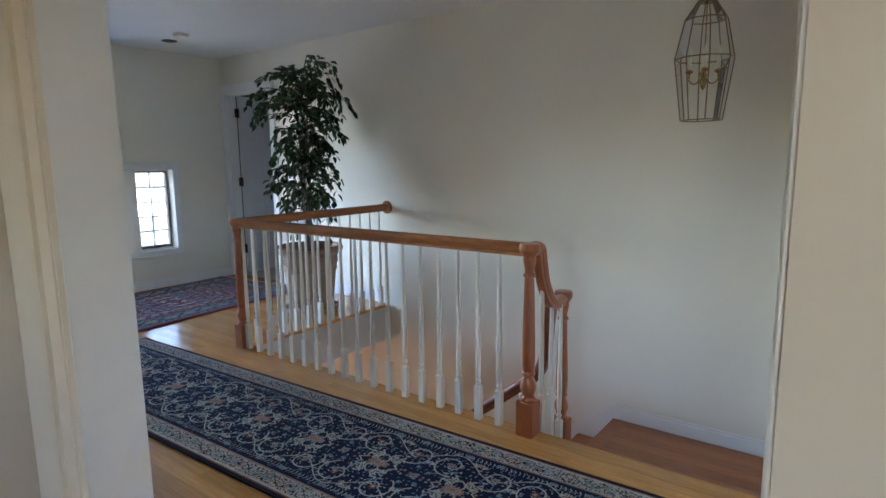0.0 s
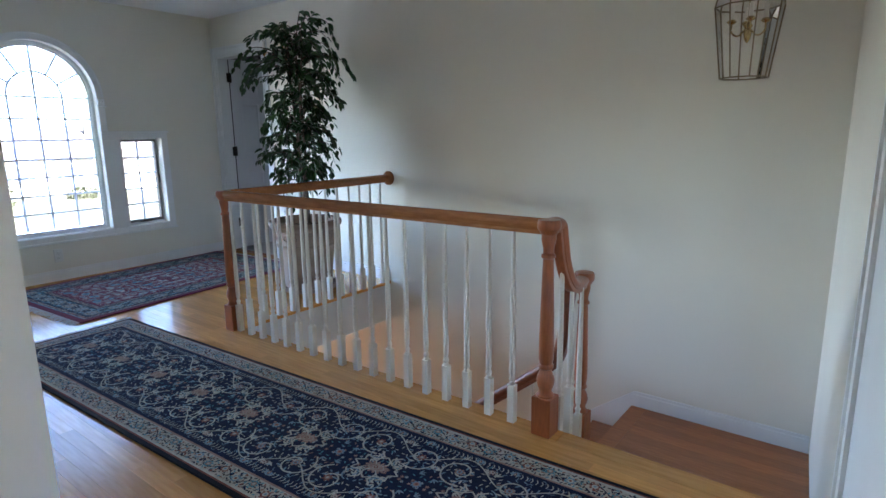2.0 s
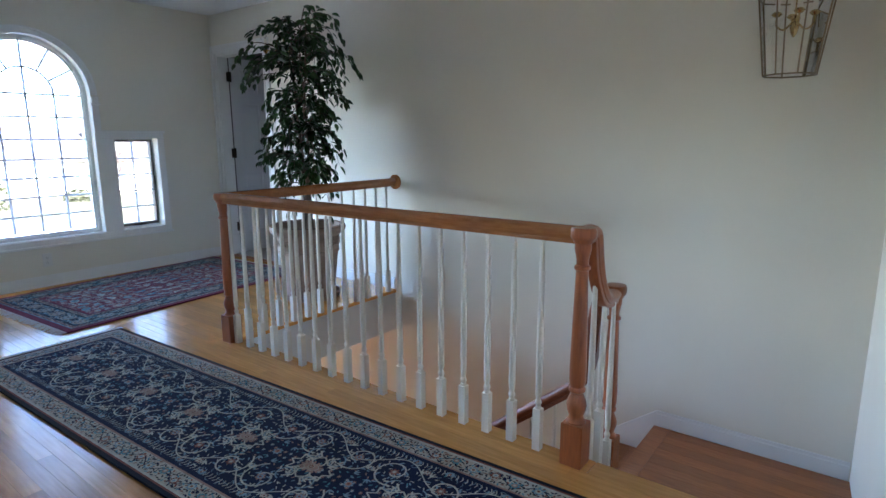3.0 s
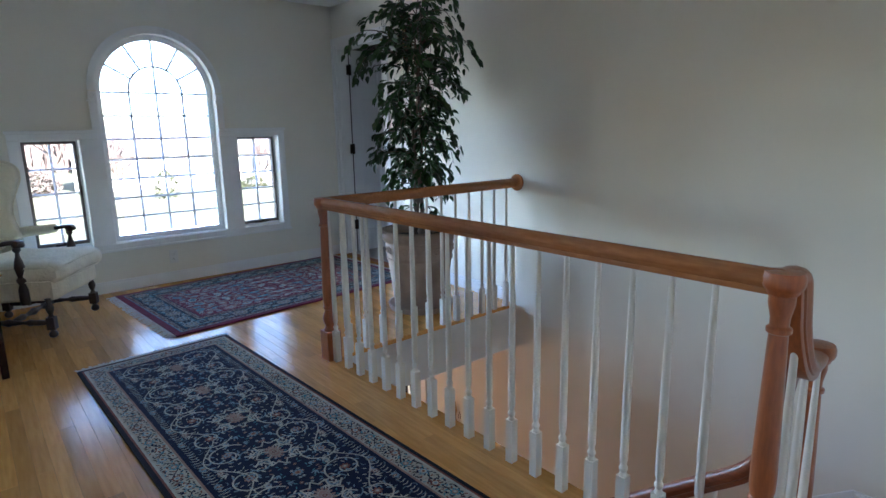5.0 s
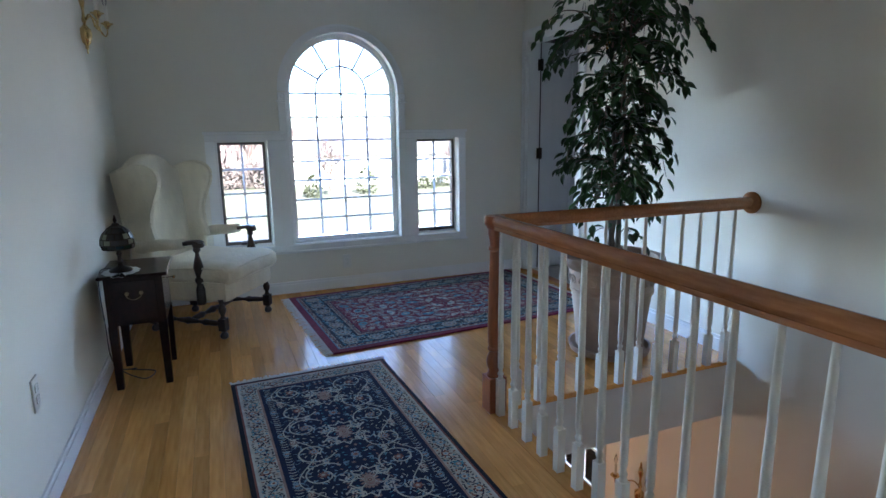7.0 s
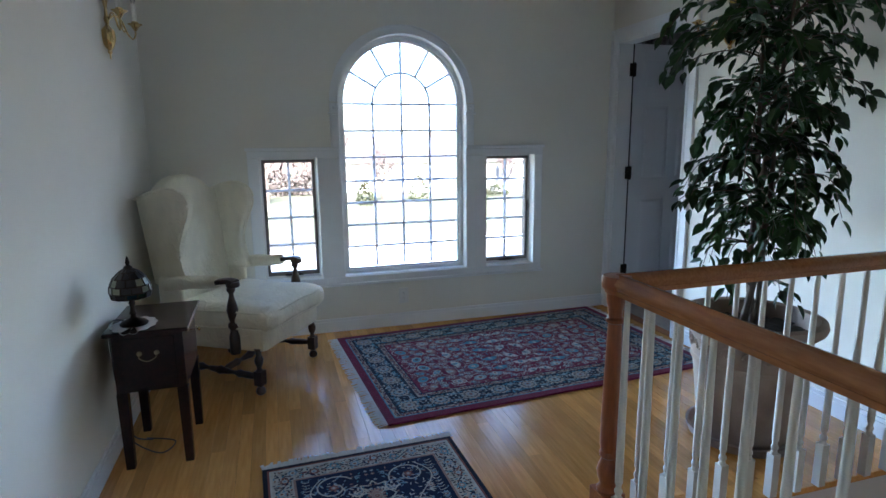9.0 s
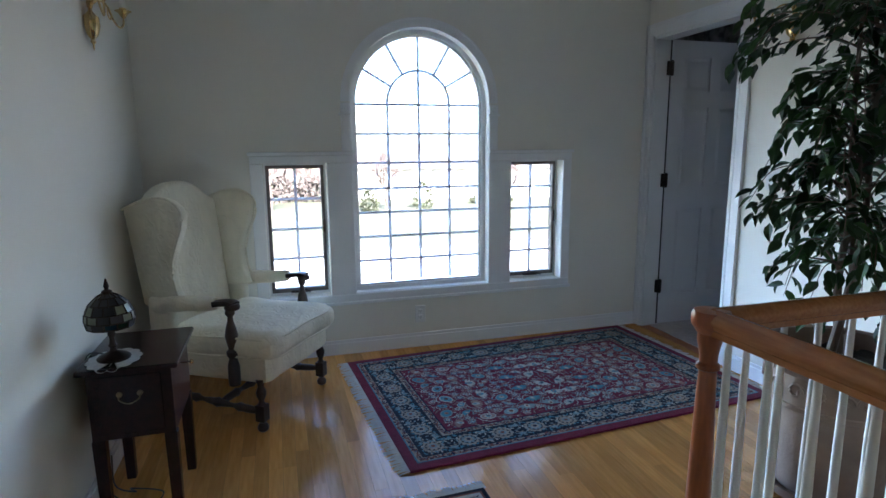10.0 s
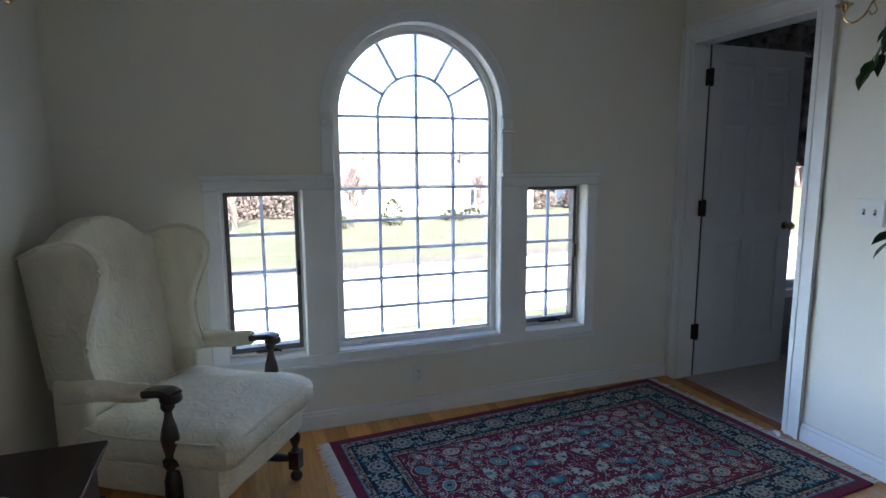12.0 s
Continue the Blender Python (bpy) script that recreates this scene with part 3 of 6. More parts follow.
for a, b in ((AL - 0.062, AL - 0.002), (AR + 0.002, AR + 0.062)):
    trim("trim", a, b, 1.309, 1.525, 0.014)
    trim("trim", a - 0.012, b if b < 2 else b + 0.012, 1.526, 1.54, 0.028)
    trim("trim", a, b, 1.5405, 1.60, 0.022)
    bm = bmesh.new()
    lathe(bm, [(0.024, 0), (0.024, 0.006), (0.018, 0.003), (0.012, 0.003), (0.009, 0.008), (0.004, 0.009)], 20, Matrix.Translation((WEST + 0.022, (a + b) / 2, 1.57)) @ Matrix.Rotation(radians(90), 4, "Y"))
    structure("trim", bm, PAINT_TRIM, "round carved block of the window trim", True)
bm = bmesh.new()
arc_band(bm, ARCH_R + 0.002, ARCH_R + 0.05, WEST, WEST + 0.006)
arc_band(bm, ARCH_R + 0.050, ARCH_R + 0.060, WEST, WEST + 0.012)
arc_band(bm, ARCH_R + 0.0015, ARCH_R + 0.012, WEST, WEST + 0.010)
structure("trim", bm, PAINT_TRIM, "curved white trim over the arched window")
# ---- doors and the room behind ----
def casing(x0, x1, z1, y, side, w=0.085, m=Matrix.Identity(4), paint=PAINT_TRIM, plain=False):
    """Moulded trim on three sides of a doorway, in the plane y, towards side."""
    for a, b, c, d in ((max(x0 - w, WEST + 0.003), x0, 0.001, z1 + w), (x1, x1 + w, 0.001, z1 + w), (x0 + 0.0005, x1 - 0.0005, z1, z1 + w)):
        bm = bmesh.new()
        box(bm, a, b, *sorted((y, y + side * 0.012)), c, d)
        if plain and a > x0:
            pass
        elif b - a < 0.2:
            o = (a, a + 0.02) if a < x0 else (b - 0.02, b)
            box(bm, *o, *sorted((y + side * 0.012, y + side * 0.021)), c, d)
            i = (b - 0.018, b - 0.006) if a < x0 else (a + 0.006, a + 0.018)
            box(bm, *i, *sorted((y + side * 0.012, y + side * 0.016)), c, d - w * 0.8)
        else:
            box(bm, a, b, *sorted((y + side * 0.012, y + side * 0.021)), d - 0.02, d)
        bmesh.ops.transform(bm, matrix=m, verts=bm.verts)
        structure("door_casing", bm, paint, "painted door casing")


casing(DOOR_X0, DOOR_X1, DOOR_Z, NORTH, -1)
bm = bmesh.new()
for a, b, c, d in ((DOOR_X0, DOOR_X0 + 0.018, 0.001, DOOR_Z), (DOOR_X1 - 0.018, DOOR_X1, 0.001, DOOR_Z), (DOOR_X0 + 0.018, DOOR_X1 - 0.018, DOOR_Z - 0.018, DOOR_Z)):
    box(bm, a, b, NORTH - 0.002, NORTH + 0.122, c, d)
structure("door_jamb", bm, PAINT_TRIM, "white door jamb")


def panel_door(name, w, h, label, panels=6):
    """A white door of stiles, rails and raised panels; hinge edge on local x = 0, thickness along y."""
    d = tagged(new(name), label, "door", kind="structure")
    t, st = 0.035, 0.105
    bm = bmesh.new()
    zs = [0.0, 0.22, 0.86, 1.02, 1.58, 1.69, h - 0.11, h]
    xs = [0, st, w / 2 - 0.045, w / 2 + 0.045, w - st, w]
    box(bm, xs[0], xs[1], 0, t, 0, h)
    box(bm, xs[4], xs[5], 0, t, 0, h)
    box(bm, xs[2], xs[3], 0, t, zs[1], zs[6])
    for a, b in ((0, 1), (2, 3), (4, 5), (6, 7)):
        box(bm, xs[1], xs[4], 0.0002, t - 0.0002, zs[a], zs[b])
    part("door_frame", bm, PAINT_DOOR, d)
    for a, b in ((1, 2), (3, 4), (5, 6)):
        for i, j in ((1, 2), (3, 4)):
            bm = bmesh.new()
            box(bm, xs[i], xs[j], 0.0085, t - 0.0085, zs[a], zs[b])
            for y0, y1 in ((0.003, 0.0085), (t - 0.0085, t - 0.003)):
                v = box(bm, xs[i] + 0.008, xs[j] - 0.008, y0, y1, zs[a] + 0.008, zs[b] - 0.008)
                for q in v:
                    out = q.co.y < t / 2 and abs(q.co.y - 0.0085) > 1e-5 or q.co.y > t / 2 and abs(q.co.y - (t - 0.0085)) > 1e-5
                    if out:
                        q.co.x -= 0.022 if q.co.x > (xs[i] + xs[j]) / 2 else -0.022
                        q.co.z -= 0.022 if q.co.z > (zs[a] + zs[b]) / 2 else -0.022
            part("door_panel", bm, PAINT_DOOR, d)
    for s, y in ((-1, 0), (1, t)):
        bm = bmesh.new()
        lathe(bm, [(0.026, 0), (0.026, 0.005), (0.010, 0.010), (0.010, 0.03), (0.022, 0.038), (0.027, 0.05), (0.020, 0.062), (0.004, 0.065)], 18, Matrix.Translation((w - 0.065, y, 0.935)) @ Matrix.Rotation(radians(90 if s < 0 else -90), 4, "X"))
        part("door_knob", bm, BRASS, d, "brass knob", smooth=True)
    for z in (0.29, 1.07, 1.845):
        bm = rbox(-0.036, 0.012, -0.012, 0.026, z - 0.048, z + 0.048, 0.004)
        tube(bm, [(-0.004, -0.010, z - 0.052), (-0.004, -0.010, z + 0.052)], 0.008, 10)
        part("hinge", bm, BRONZE, d, "dark bronze hinge")
    # Dark strip set into the hinge gap to stand in for its shade.
    bm = bmesh.new()
    box(bm, -0.012, -0.001, 0.004, t - 0.004, 0, h)
    part("door_gap", bm, SLOT, d)
    return d


door = panel_door("door_1", 0.755, 2.035, "white six-panel door standing open into the bedroom")
door.matrix_world = pose(DOOR_X0 + 0.024, NORTH + 0.128, 0.012, 0, 0, 91)

BED_N, BED_E = 7.4, -3.2
# Wall colour darkened so the bedroom reads dim through the open door.
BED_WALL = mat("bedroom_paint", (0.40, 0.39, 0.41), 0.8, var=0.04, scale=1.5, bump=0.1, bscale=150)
bm = bmesh.new()
box(bm, -5.97, BED_E, NORTH + 0.06, BED_N, -0.3, 0.008)
structure("floor_bedroom", bm, CARPET, "beige bedroom carpet")
bm = bmesh.new()
box(bm, DOOR_X0 + 0.02, DOOR_X1 - 0.02, NORTH - 0.01, NORTH + 0.06, -0.02, 0.004)
structure("threshold", bm, mat("worn_oak", (0.40, 0.16, 0.055), 0.6, scale=9, color2=(0.30, 0.11, 0.035), spec=0.2), "oak door threshold")
WB0, WB1 = 4.98, 5.34
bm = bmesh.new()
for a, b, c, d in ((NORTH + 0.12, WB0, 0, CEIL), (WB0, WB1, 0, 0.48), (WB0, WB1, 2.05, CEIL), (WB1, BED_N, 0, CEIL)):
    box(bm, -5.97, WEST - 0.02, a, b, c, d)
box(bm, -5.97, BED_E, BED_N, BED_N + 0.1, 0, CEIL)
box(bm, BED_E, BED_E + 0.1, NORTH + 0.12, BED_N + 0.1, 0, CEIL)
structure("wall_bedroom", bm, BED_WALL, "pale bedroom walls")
bm = bmesh.new()
box(bm, -5.97, BED_E + 0.1, NORTH + 0.12, BED_N + 0.1, CEIL, CEIL + 0.1)
structure("ceiling_bedroom", bm, PAINT_CEIL, "white bedroom ceiling")
portal((-6.0, (WB0 + WB1) / 2, 0.93), (0, (WB0 + WB1) / 2, 0.93), 0.6, 0.9)
w4 = window("window_4", "bright bedroom window behind dark floral curtains")
bm = bmesh.new()
for a, b, c, d in ((WB0, WB0 + 0.05, 0.48, 2.05), (WB1 - 0.05, WB1, 0.48, 2.05), (WB0 + 0.05, WB1 - 0.05, 0.48, 0.53), (WB0 + 0.05, WB1 - 0.05, 2.0, 2.05), (WB0 + 0.05, WB1 - 0.05, 1.33, 1.37)):
    box(bm, -5.94, -5.89, a, b, c, d)
part("window_frame", bm, PAINT_TRIM, w4, "white frame")
bm = bmesh.new()
bm.faces.new([bm.verts.new((-5.925, y_, z_)) for y_, z_ in ((WB0 + 0.05, 0.53), (WB1 - 0.05, 0.53), (WB1 - 0.05, 2.0), (WB0 + 0.05, 2.0))])
o = part("pane", bm, DIM_PANE, w4, "clear glass")
o.visible_shadow = False
bm = bmesh.new()
box(bm, -5.829, -5.80, WB0 - 0.07, WB1 + 0.07, 0.43, 0.48)
part("window_sill", bm, PAINT_TRIM, w4, "white sill")
FLORAL = mat("dark_floral_cloth", (0.045, 0.04, 0.04), 0.9, scale=14, color2=(0.30, 0.28, 0.27), bump=0.3, bscale=40)


def curtain(name, y0, y1, z0, z1, label, folds=6):
    bm = bmesh.new()
    n = folds * 8
    rows_ = 10
    g = [[bm.verts.new((-5.76 + 0.025 * math.sin(math.tau * folds * i / n) * (0.5 + 0.5 * j / rows_) , y0 + (y1 - y0) * i / n, z1 - (z1 - z0) * j / rows_ + (0.03 * math.sin(math.tau * folds * 0.5 * i / n) if j == rows_ else 0))) for i in range(n + 1)] for j in range(rows_ + 1)]
    for j in range(rows_):
        for i in range(n):
            bm.faces.new((g[j][i], g[j][i + 1], g[j + 1][i + 1], g[j + 1][i]))
    ob = part(name, bm, FLORAL, None, label, True, "curtain")
    md = ob.modifiers.new("thick", "SOLIDIFY")
    md.thickness = 0.006
    return ob


basket = base("basket", pose(-5.66, 5.12, 0.008), "small round woven brown basket on the bedroom carpet", "basket")
WICKER = mat("brown_wicker", (0.20, 0.12, 0.06), 0.8, var=0.4, scale=30, bump=0.8, bscale=60)
bm = bmesh.new()
lathe(bm, [(0.09, 0.0), (0.115, 0.06), (0.13, 0.14), (0.13, 0.20), (0.12, 0.20), (0.115, 0.13), (0.08, 0.02)], 24)
part("body", bm, WICKER, basket, smooth=True)
for k_ in range(7):
    bm = bmesh.new()
    zz, rr = 0.02 + 0.028 * k_, 0.100 + 0.0055 * k_
    tube(bm, [(rr * math.cos(math.tau * q / 24), rr * math.sin(math.tau * q / 24), zz + 0.002 * (q % 2)) for q in range(25)], 0.009, 6)
    part("cane", bm, WICKER, basket, smooth=True)
curtain("valance", 4.25, 6.35, 2.03, 2.22, "dark floral gathered valance over the bedroom window", 14)
curtain("curtain", 4.90, 5.66, 1.33, 2.03, "dark floral curtain across the upper part of the bedroom window", 6)

# lower window in the stairwell's wall
LX0, LX1, LZ0, LZ1 = LOWWIN
w5 = window("window_5", "bright white-framed window of the lower hall")
bm = bmesh.new()
for a, b, c, d in ((LX0, LX0 + 0.05, LZ0, LZ1), (LX1 - 0.05, LX1, LZ0, LZ1), (LX0 + 0.05, LX1 - 0.05, LZ0, LZ0 + 0.05), (LX0 + 0.05, LX1 - 0.05, LZ1 - 0.05, LZ1)):
    box(bm, a, b, NORTH + 0.04, NORTH + 0.09, c, d)
part("window_frame", bm, PAINT_TRIM, w5)
for k in range(1, 3):
    bm = bmesh.new()
    x = LX0 + (LX1 - LX0) * k / 3
    box(bm, x - 0.01, x + 0.01, NORTH + 0.05, NORTH + 0.07, LZ0 + 0.05, LZ1 - 0.05)
    part("muntin", bm, PAINT_TRIM, w5)
for k in range(1, 4):
    bm = bmesh.new()
    z = LZ0 + (LZ1 - LZ0) * k / 4
    box(bm, LX0 + 0.05, LX1 - 0.05, NORTH + 0.051, NORTH + 0.069, z - 0.01, z + 0.01)
    part("muntin", bm, PAINT_TRIM, w5)
bm = bmesh.new()
for a, b in ((LX0 - 0.08, LX0), (LX1, LX1 + 0.08)):
    box(bm, a, b, NORTH - 0.014, NORTH, LZ0 - 0.08, LZ1 + 0.08)
box(bm, LX0, LX1, NORTH - 0.014, NORTH, LZ0 - 0.08, LZ0)
box(bm, LX0, LX1, NORTH - 0.014, NORTH, LZ1, LZ1 + 0.08)
part("window_trim", bm, PAINT_TRIM, w5)
bm = bmesh.new()
box(bm, LX0 + 0.05, LX1 - 0.05, NORTH + 0.058, NORTH + 0.062, LZ0 + 0.05, LZ1 - 0.05)
part("pane", bm, PANE_LOW, w5, "clear glass")

# end wall: door casing by the stairs, seen past the doorway
def on_east(bm, name, material, label, **k):
    bmesh.ops.transform(bm, matrix=M_EAST, verts=bm.verts)
    return structure(name, bm, material, label, **k)


for a, b, t in ((1.52, 1.60, 0.018), (0.70, 0.78, 0.018)):
    bm = bmesh.new()
    box(bm, a, b, 0.12, 0.12 + t, 0, 2.12)
    box(bm, b - 0.02 if a > 1 else a, b if a > 1 else a + 0.02, 0.12 + t, 0.12 + t + 0.008, 0, 2.12)
    on_east(bm, "door_casing", PAINT_TRIM, "white moulded door casing on the end wall")
bm = bmesh.new()
box(bm, 0.78, 1.52, 0.12, 0.126, 0.01, 2.04)
on_east(bm, "door_3", PAINT_DOOR, "closed white closet door on the end wall")

# doorway where the walk begins
for x, s in ((JAMB_L, 1), (JAMB_R, -1)):
    bm = bmesh.new()
    box(bm, *sorted((x - 0.0 * s, x + s * 0.004)), SOUTH - 0.117, SOUTH + 0.002, 0.001, 2.05)
    structure("door_jamb", bm, PAINT_TRIM, "white door jamb of the first doorway")
casing(JAMB_L, JAMB_R, 2.05, SOUTH - 0.115, -1, 0.09, paint=mat("cream_trim", (0.80, 0.735, 0.61), 0.45, var=0.03, scale=3), plain=True)
# the room where the walk begins
WARM = mat("cream_paint", (0.66, 0.60, 0.50), 0.7, var=0.04, scale=2, bump=0.1, bscale=150)
bm = bmesh.new()
box(bm, -1.42, -1.30, -3.0, SOUTH - 0.116, 0, CEIL)
box(bm, -1.42, 2.6, -3.12, -3.0, 0, 1.15)
# The gap left here is an assumed window, added to let light in.
box(bm, -1.42, 2.6, -3.12, -3.0, 1.75, CEIL)
box(bm, -1.42, 0.7, -3.12, -3.0, 1.15, 1.75)
box(bm, 1.2, 2.6, -3.12, -3.0, 1.15, 1.75)
box(bm, 2.6, 2.72, -3.12, SOUTH, 0, CEIL)
structure("wall_room", bm, WARM, "cream walls of the first room")
portal((0.95, -3.2, 1.45), (0.95, 0, 1.45), 0.5, 0.6)

# ---- small fixtures ----
def wall_plate(name, m, w, h, label, category, toggles=0, duplex=False):
    p = base(name, m, label, category)
    bm = rbox(-w / 2, w / 2, -0.006, 0, -h / 2, h / 2, 0.002)
    part("plate", bm, OUTLET, p)
    for k in range(toggles):
        x = (k - (toggles - 1) / 2) * 0.046
        bm = bmesh.new()
        box(bm, x - 0.005, x + 0.005, -0.008, -0.006, -0.012, 0.012)
        part("slot", bm, SLOT, p)
        bm = rbox(x - 0.004, x + 0.004, -0.018, -0.006, 0.0, 0.014, 0.0015)
        part("toggle", bm, OUTLET, p)
    if duplex:
        for z in (-0.02, 0.02):
            bm = rbox(-0.016, 0.016, -0.009, -0.005, z - 0.014, z + 0.014, 0.004)
            part("socket", bm, OUTLET, p)
            bm = bmesh.new()
            for x in (-0.006, 0.006):
                box(bm, x - 0.001, x + 0.001, -0.0095, -0.009, z - 0.002, z + 0.007)
            box(bm, -0.002, 0.002, -0.0095, -0.009, z - 0.010, z - 0.006)
            part("slot", bm, SLOT, p)


wall_plate("wall_outlet", pose(WEST, 2.356, 0.225, 0, 0, 90), 0.07, 0.115, "white duplex outlet on the wall under the window", "outlet", duplex=True)
wall_plate("light_switch", pose(-4.643, NORTH, 1.142, 0, 0, 0), 0.118, 0.115, "white double switch plate on the wall by the door", "switch", toggles=2)
wall_plate("wall_outlet", pose(-3.31, SOUTH, 0.42, 0, 0, 180), 0.07, 0.115, "white outlet plate low on the plain wall", "outlet", duplex=True)

v = base("ceiling_vent", pose(-5.3, 3.2, CEIL), "small dark round vent in the ceiling", "vent")
bm = bmesh.new()
lathe(bm, [(0.07, -0.004), (0.07, 0.0)], 24)
part("grille", bm, BRONZE, v)
bm = bmesh.new()
lathe(bm, [(0.05, -0.008), (0.055, -0.0045)], 24)
part("hub", bm, SLOT, v)
v = base("smoke_detector", pose(-4.95, 3.12, CEIL), "round cream smoke detector on the ceiling", "smoke detector")
bm = bmesh.new()
lathe(bm, [(0.045, -0.035), (0.062, -0.025), (0.066, -0.005), (0.066, 0)], 28)
part("body", bm, CANDLE, v, smooth=True)


def sconce(m, label, group="wall sconces"):
    s = base("wall_sconce", m, label, "sconce", group)
    bm = bmesh.new()
    lathe(bm, [(0.002, -0.155), (0.006, -0.145), (0.006, -0.13), (0.016, -0.12), (0.012, -0.11), (0.032, -0.09), (0.045, -0.055), (0.042, -0.02), (0.016, 0.0), (0.010, 0.01), (0.016, 0.02), (0.018, 0.035), (0.012, 0.05), (0.009, 0.08), (0.014, 0.10), (0.022, 0.13), (0.018, 0.16), (0.008, 0.19), (0.010, 0.20), (0.003, 0.22)], 20, Matrix.Diagonal((1, 0.7, 1, 1)) @ Matrix.Translation((0, 0.03, 0)))
    part("back_plate", bm, BRASS, s, "polished brass baluster body", smooth=True)
    for sx_ in (-1, 1):
        bm = bmesh.new()
        pts = spline([(0.0, 0.03, 0.03), (0.03 * sx_, 0.05, 0.055), (0.07 * sx_, 0.07, 0.04), (0.09 * sx_, 0.085, -0.01), (0.125 * sx_, 0.10, -0.035), (0.155 * sx_, 0.11, -0.015), (0.16 * sx_, 0.112, 0.025)], 6)
        tube(bm, pts, 0.0048, 8)
        pts = spline([(0.07 * sx_, 0.07, 0.04), (0.05 * sx_, 0.075, 0.0), (0.065 * sx_, 0.08, -0.015), (0.075 * sx_, 0.08, 0.0)], 5)
        tube(bm, pts, 0.003, 6)
        part("arm", bm, BRASS, s, "curved brass arm", smooth=True)
        mm = Matrix.Translation((0.16 * sx_, 0.112, 0.02))
        bm = bmesh.new()
        lathe(bm, [(0.006, -0.01), (0.012, 0.0), (0.020, 0.012), (0.034, 0.020), (0.035, 0.023), (0.016, 0.024), (0.015, 0.034), (0.013, 0.035)], 18, mm)
        part("candle_cup", bm, BRASS, s, smooth=True)
        bm = bmesh.new()
        lathe(bm, [(0.011, 0.034), (0.011, 0.12)], 14, mm)
        part("candle_sleeve", bm, CANDLE, s, "cream candle sleeve", smooth=True)
        bm = bmesh.new()
        lathe(bm, [(0.006, 0.12), (0.010, 0.135), (0.012, 0.15), (0.007, 0.175), (0.002, 0.195)], 12, mm)
        part("bulb", bm, GLASS, s, "clear flame bulb", smooth=True)
    return s


sc1 = sconce(pose(-5.03, SOUTH, 1.895), "polished brass two-arm sconce on the wall over the end table")
copy_thing(sc1, pose(-4.60, NORTH, 1.965, 0, 0, 180))
sc3 = copy_thing(sc1, pose(-4.02, NORTH, -1.25, 0, 0, 180))

# ---- lantern over the stairs ----
lan = base("hanging_lantern", pose(-0.61, 3.535, 0), "tall octagonal brass and glass lantern hanging over the stairs", "lantern")
LEVELS = [(1.485, 0.104), (1.80, 0.146), (1.995, 0.104), (2.085, 0.045)]
A8 = [math.tau * (k + 0.5) / 8 for k in range(8)]
bm = bmesh.new()
for z, r in LEVELS:
    for k in range(8):
        a, b = A8[k], A8[(k + 1) % 8]
        tube(bm, [(r * math.cos(a), r * math.sin(a), z), (r * math.cos(b), r * math.sin(b), z)], 0.0035, 6)
for (z0, r0), (z1, r1) in zip(LEVELS, LEVELS[1:]):
    for a in A8:
        tube(bm, [(r0 * math.cos(a), r0 * math.sin(a), z0), (r1 * math.cos(a), r1 * math.sin(a), z1)], 0.0035, 6)
part("cage", bm, CAGE, lan, "dark antique brass cage")
for (z0, r0), (z1, r1) in zip(LEVELS, LEVELS[1:]):
    for k in range(8):
        a, b = A8[k], A8[(k + 1) % 8]
        bm = bmesh.new()
        bm.faces.new([bm.verts.new((r * math.cos(t), r * math.sin(t), z)) for r, z, t in ((r0, z0, a), (r0, z0, b), (r1, z1, b), (r1, z1, a))])
        part("glass_pane", bm, GLASS, lan, "clear bevelled glass")
bm = bmesh.new()
lathe(bm, [(0.045, 2.08), (0.046, 2.095), (0.026, 2.115), (0.012, 2.14), (0.008, 2.155)], 16)
part("cap", bm, BRASS, lan, smooth=True)
bm = bmesh.new()
for k in range(10):
    c = Vector((0, 0, 2.165 + 0.028 * k))
    r = Matrix.Rotation(radians(90 * (k % 2)), 3, "Z")
    tube(bm, [c + r @ Vector((0.010 * math.cos(t), 0, 0.018 * math.sin(t))) for t in [math.tau * q / 12 for q in range(13)]], 0.0025, 5)
lathe(bm, [(0.06, 2.44), (0.06, CEIL)], 20)
part("chain", bm, BRASS, lan)
bm = bmesh.new()
tube(bm, [(0, 0, 2.10), (0, 0, 1.70)], 0.004, 8)
lathe(bm, [(0.003, 1.66), (0.012, 1.675), (0.018, 1.70), (0.012, 1.72), (0.02, 1.735), (0.008, 1.75)], 14)
bmesh.ops.translate(bm, vec=(0, 0, -0.02), verts=bm.verts)
part("stem", bm, BRASS, lan, smooth=True)
for k in range(4):
    a = math.tau * k / 4 + 0.3
    c, s_ = math.cos(a), math.sin(a)
    bm = bmesh.new()
    tube(bm, spline([(0.01 * c, 0.01 * s_, 1.70), (0.04 * c, 0.04 * s_, 1.672), (0.068 * c, 0.068 * s_, 1.69), (0.07 * c, 0.07 * s_, 1.725)], 5), 0.004, 7)
    lathe(bm, [(0.010, 1.725), (0.022, 1.735), (0.012, 1.745)], 12, Matrix.Translation((0.07 * c, 0.07 * s_, 0)))
    part("arm", bm, BRASS, lan, smooth=True)
    bm = bmesh.new()
    lathe(bm, [(0.010, 1.745), (0.010, 1.80), (0.006, 1.805), (0.011, 1.83), (0.003, 1.865)], 12, Matrix.Translation((0.07 * c, 0.07 * s_, 0)))
    part("candle_sleeve", bm, CANDLE, lan, "cream candle sleeve", smooth=True)

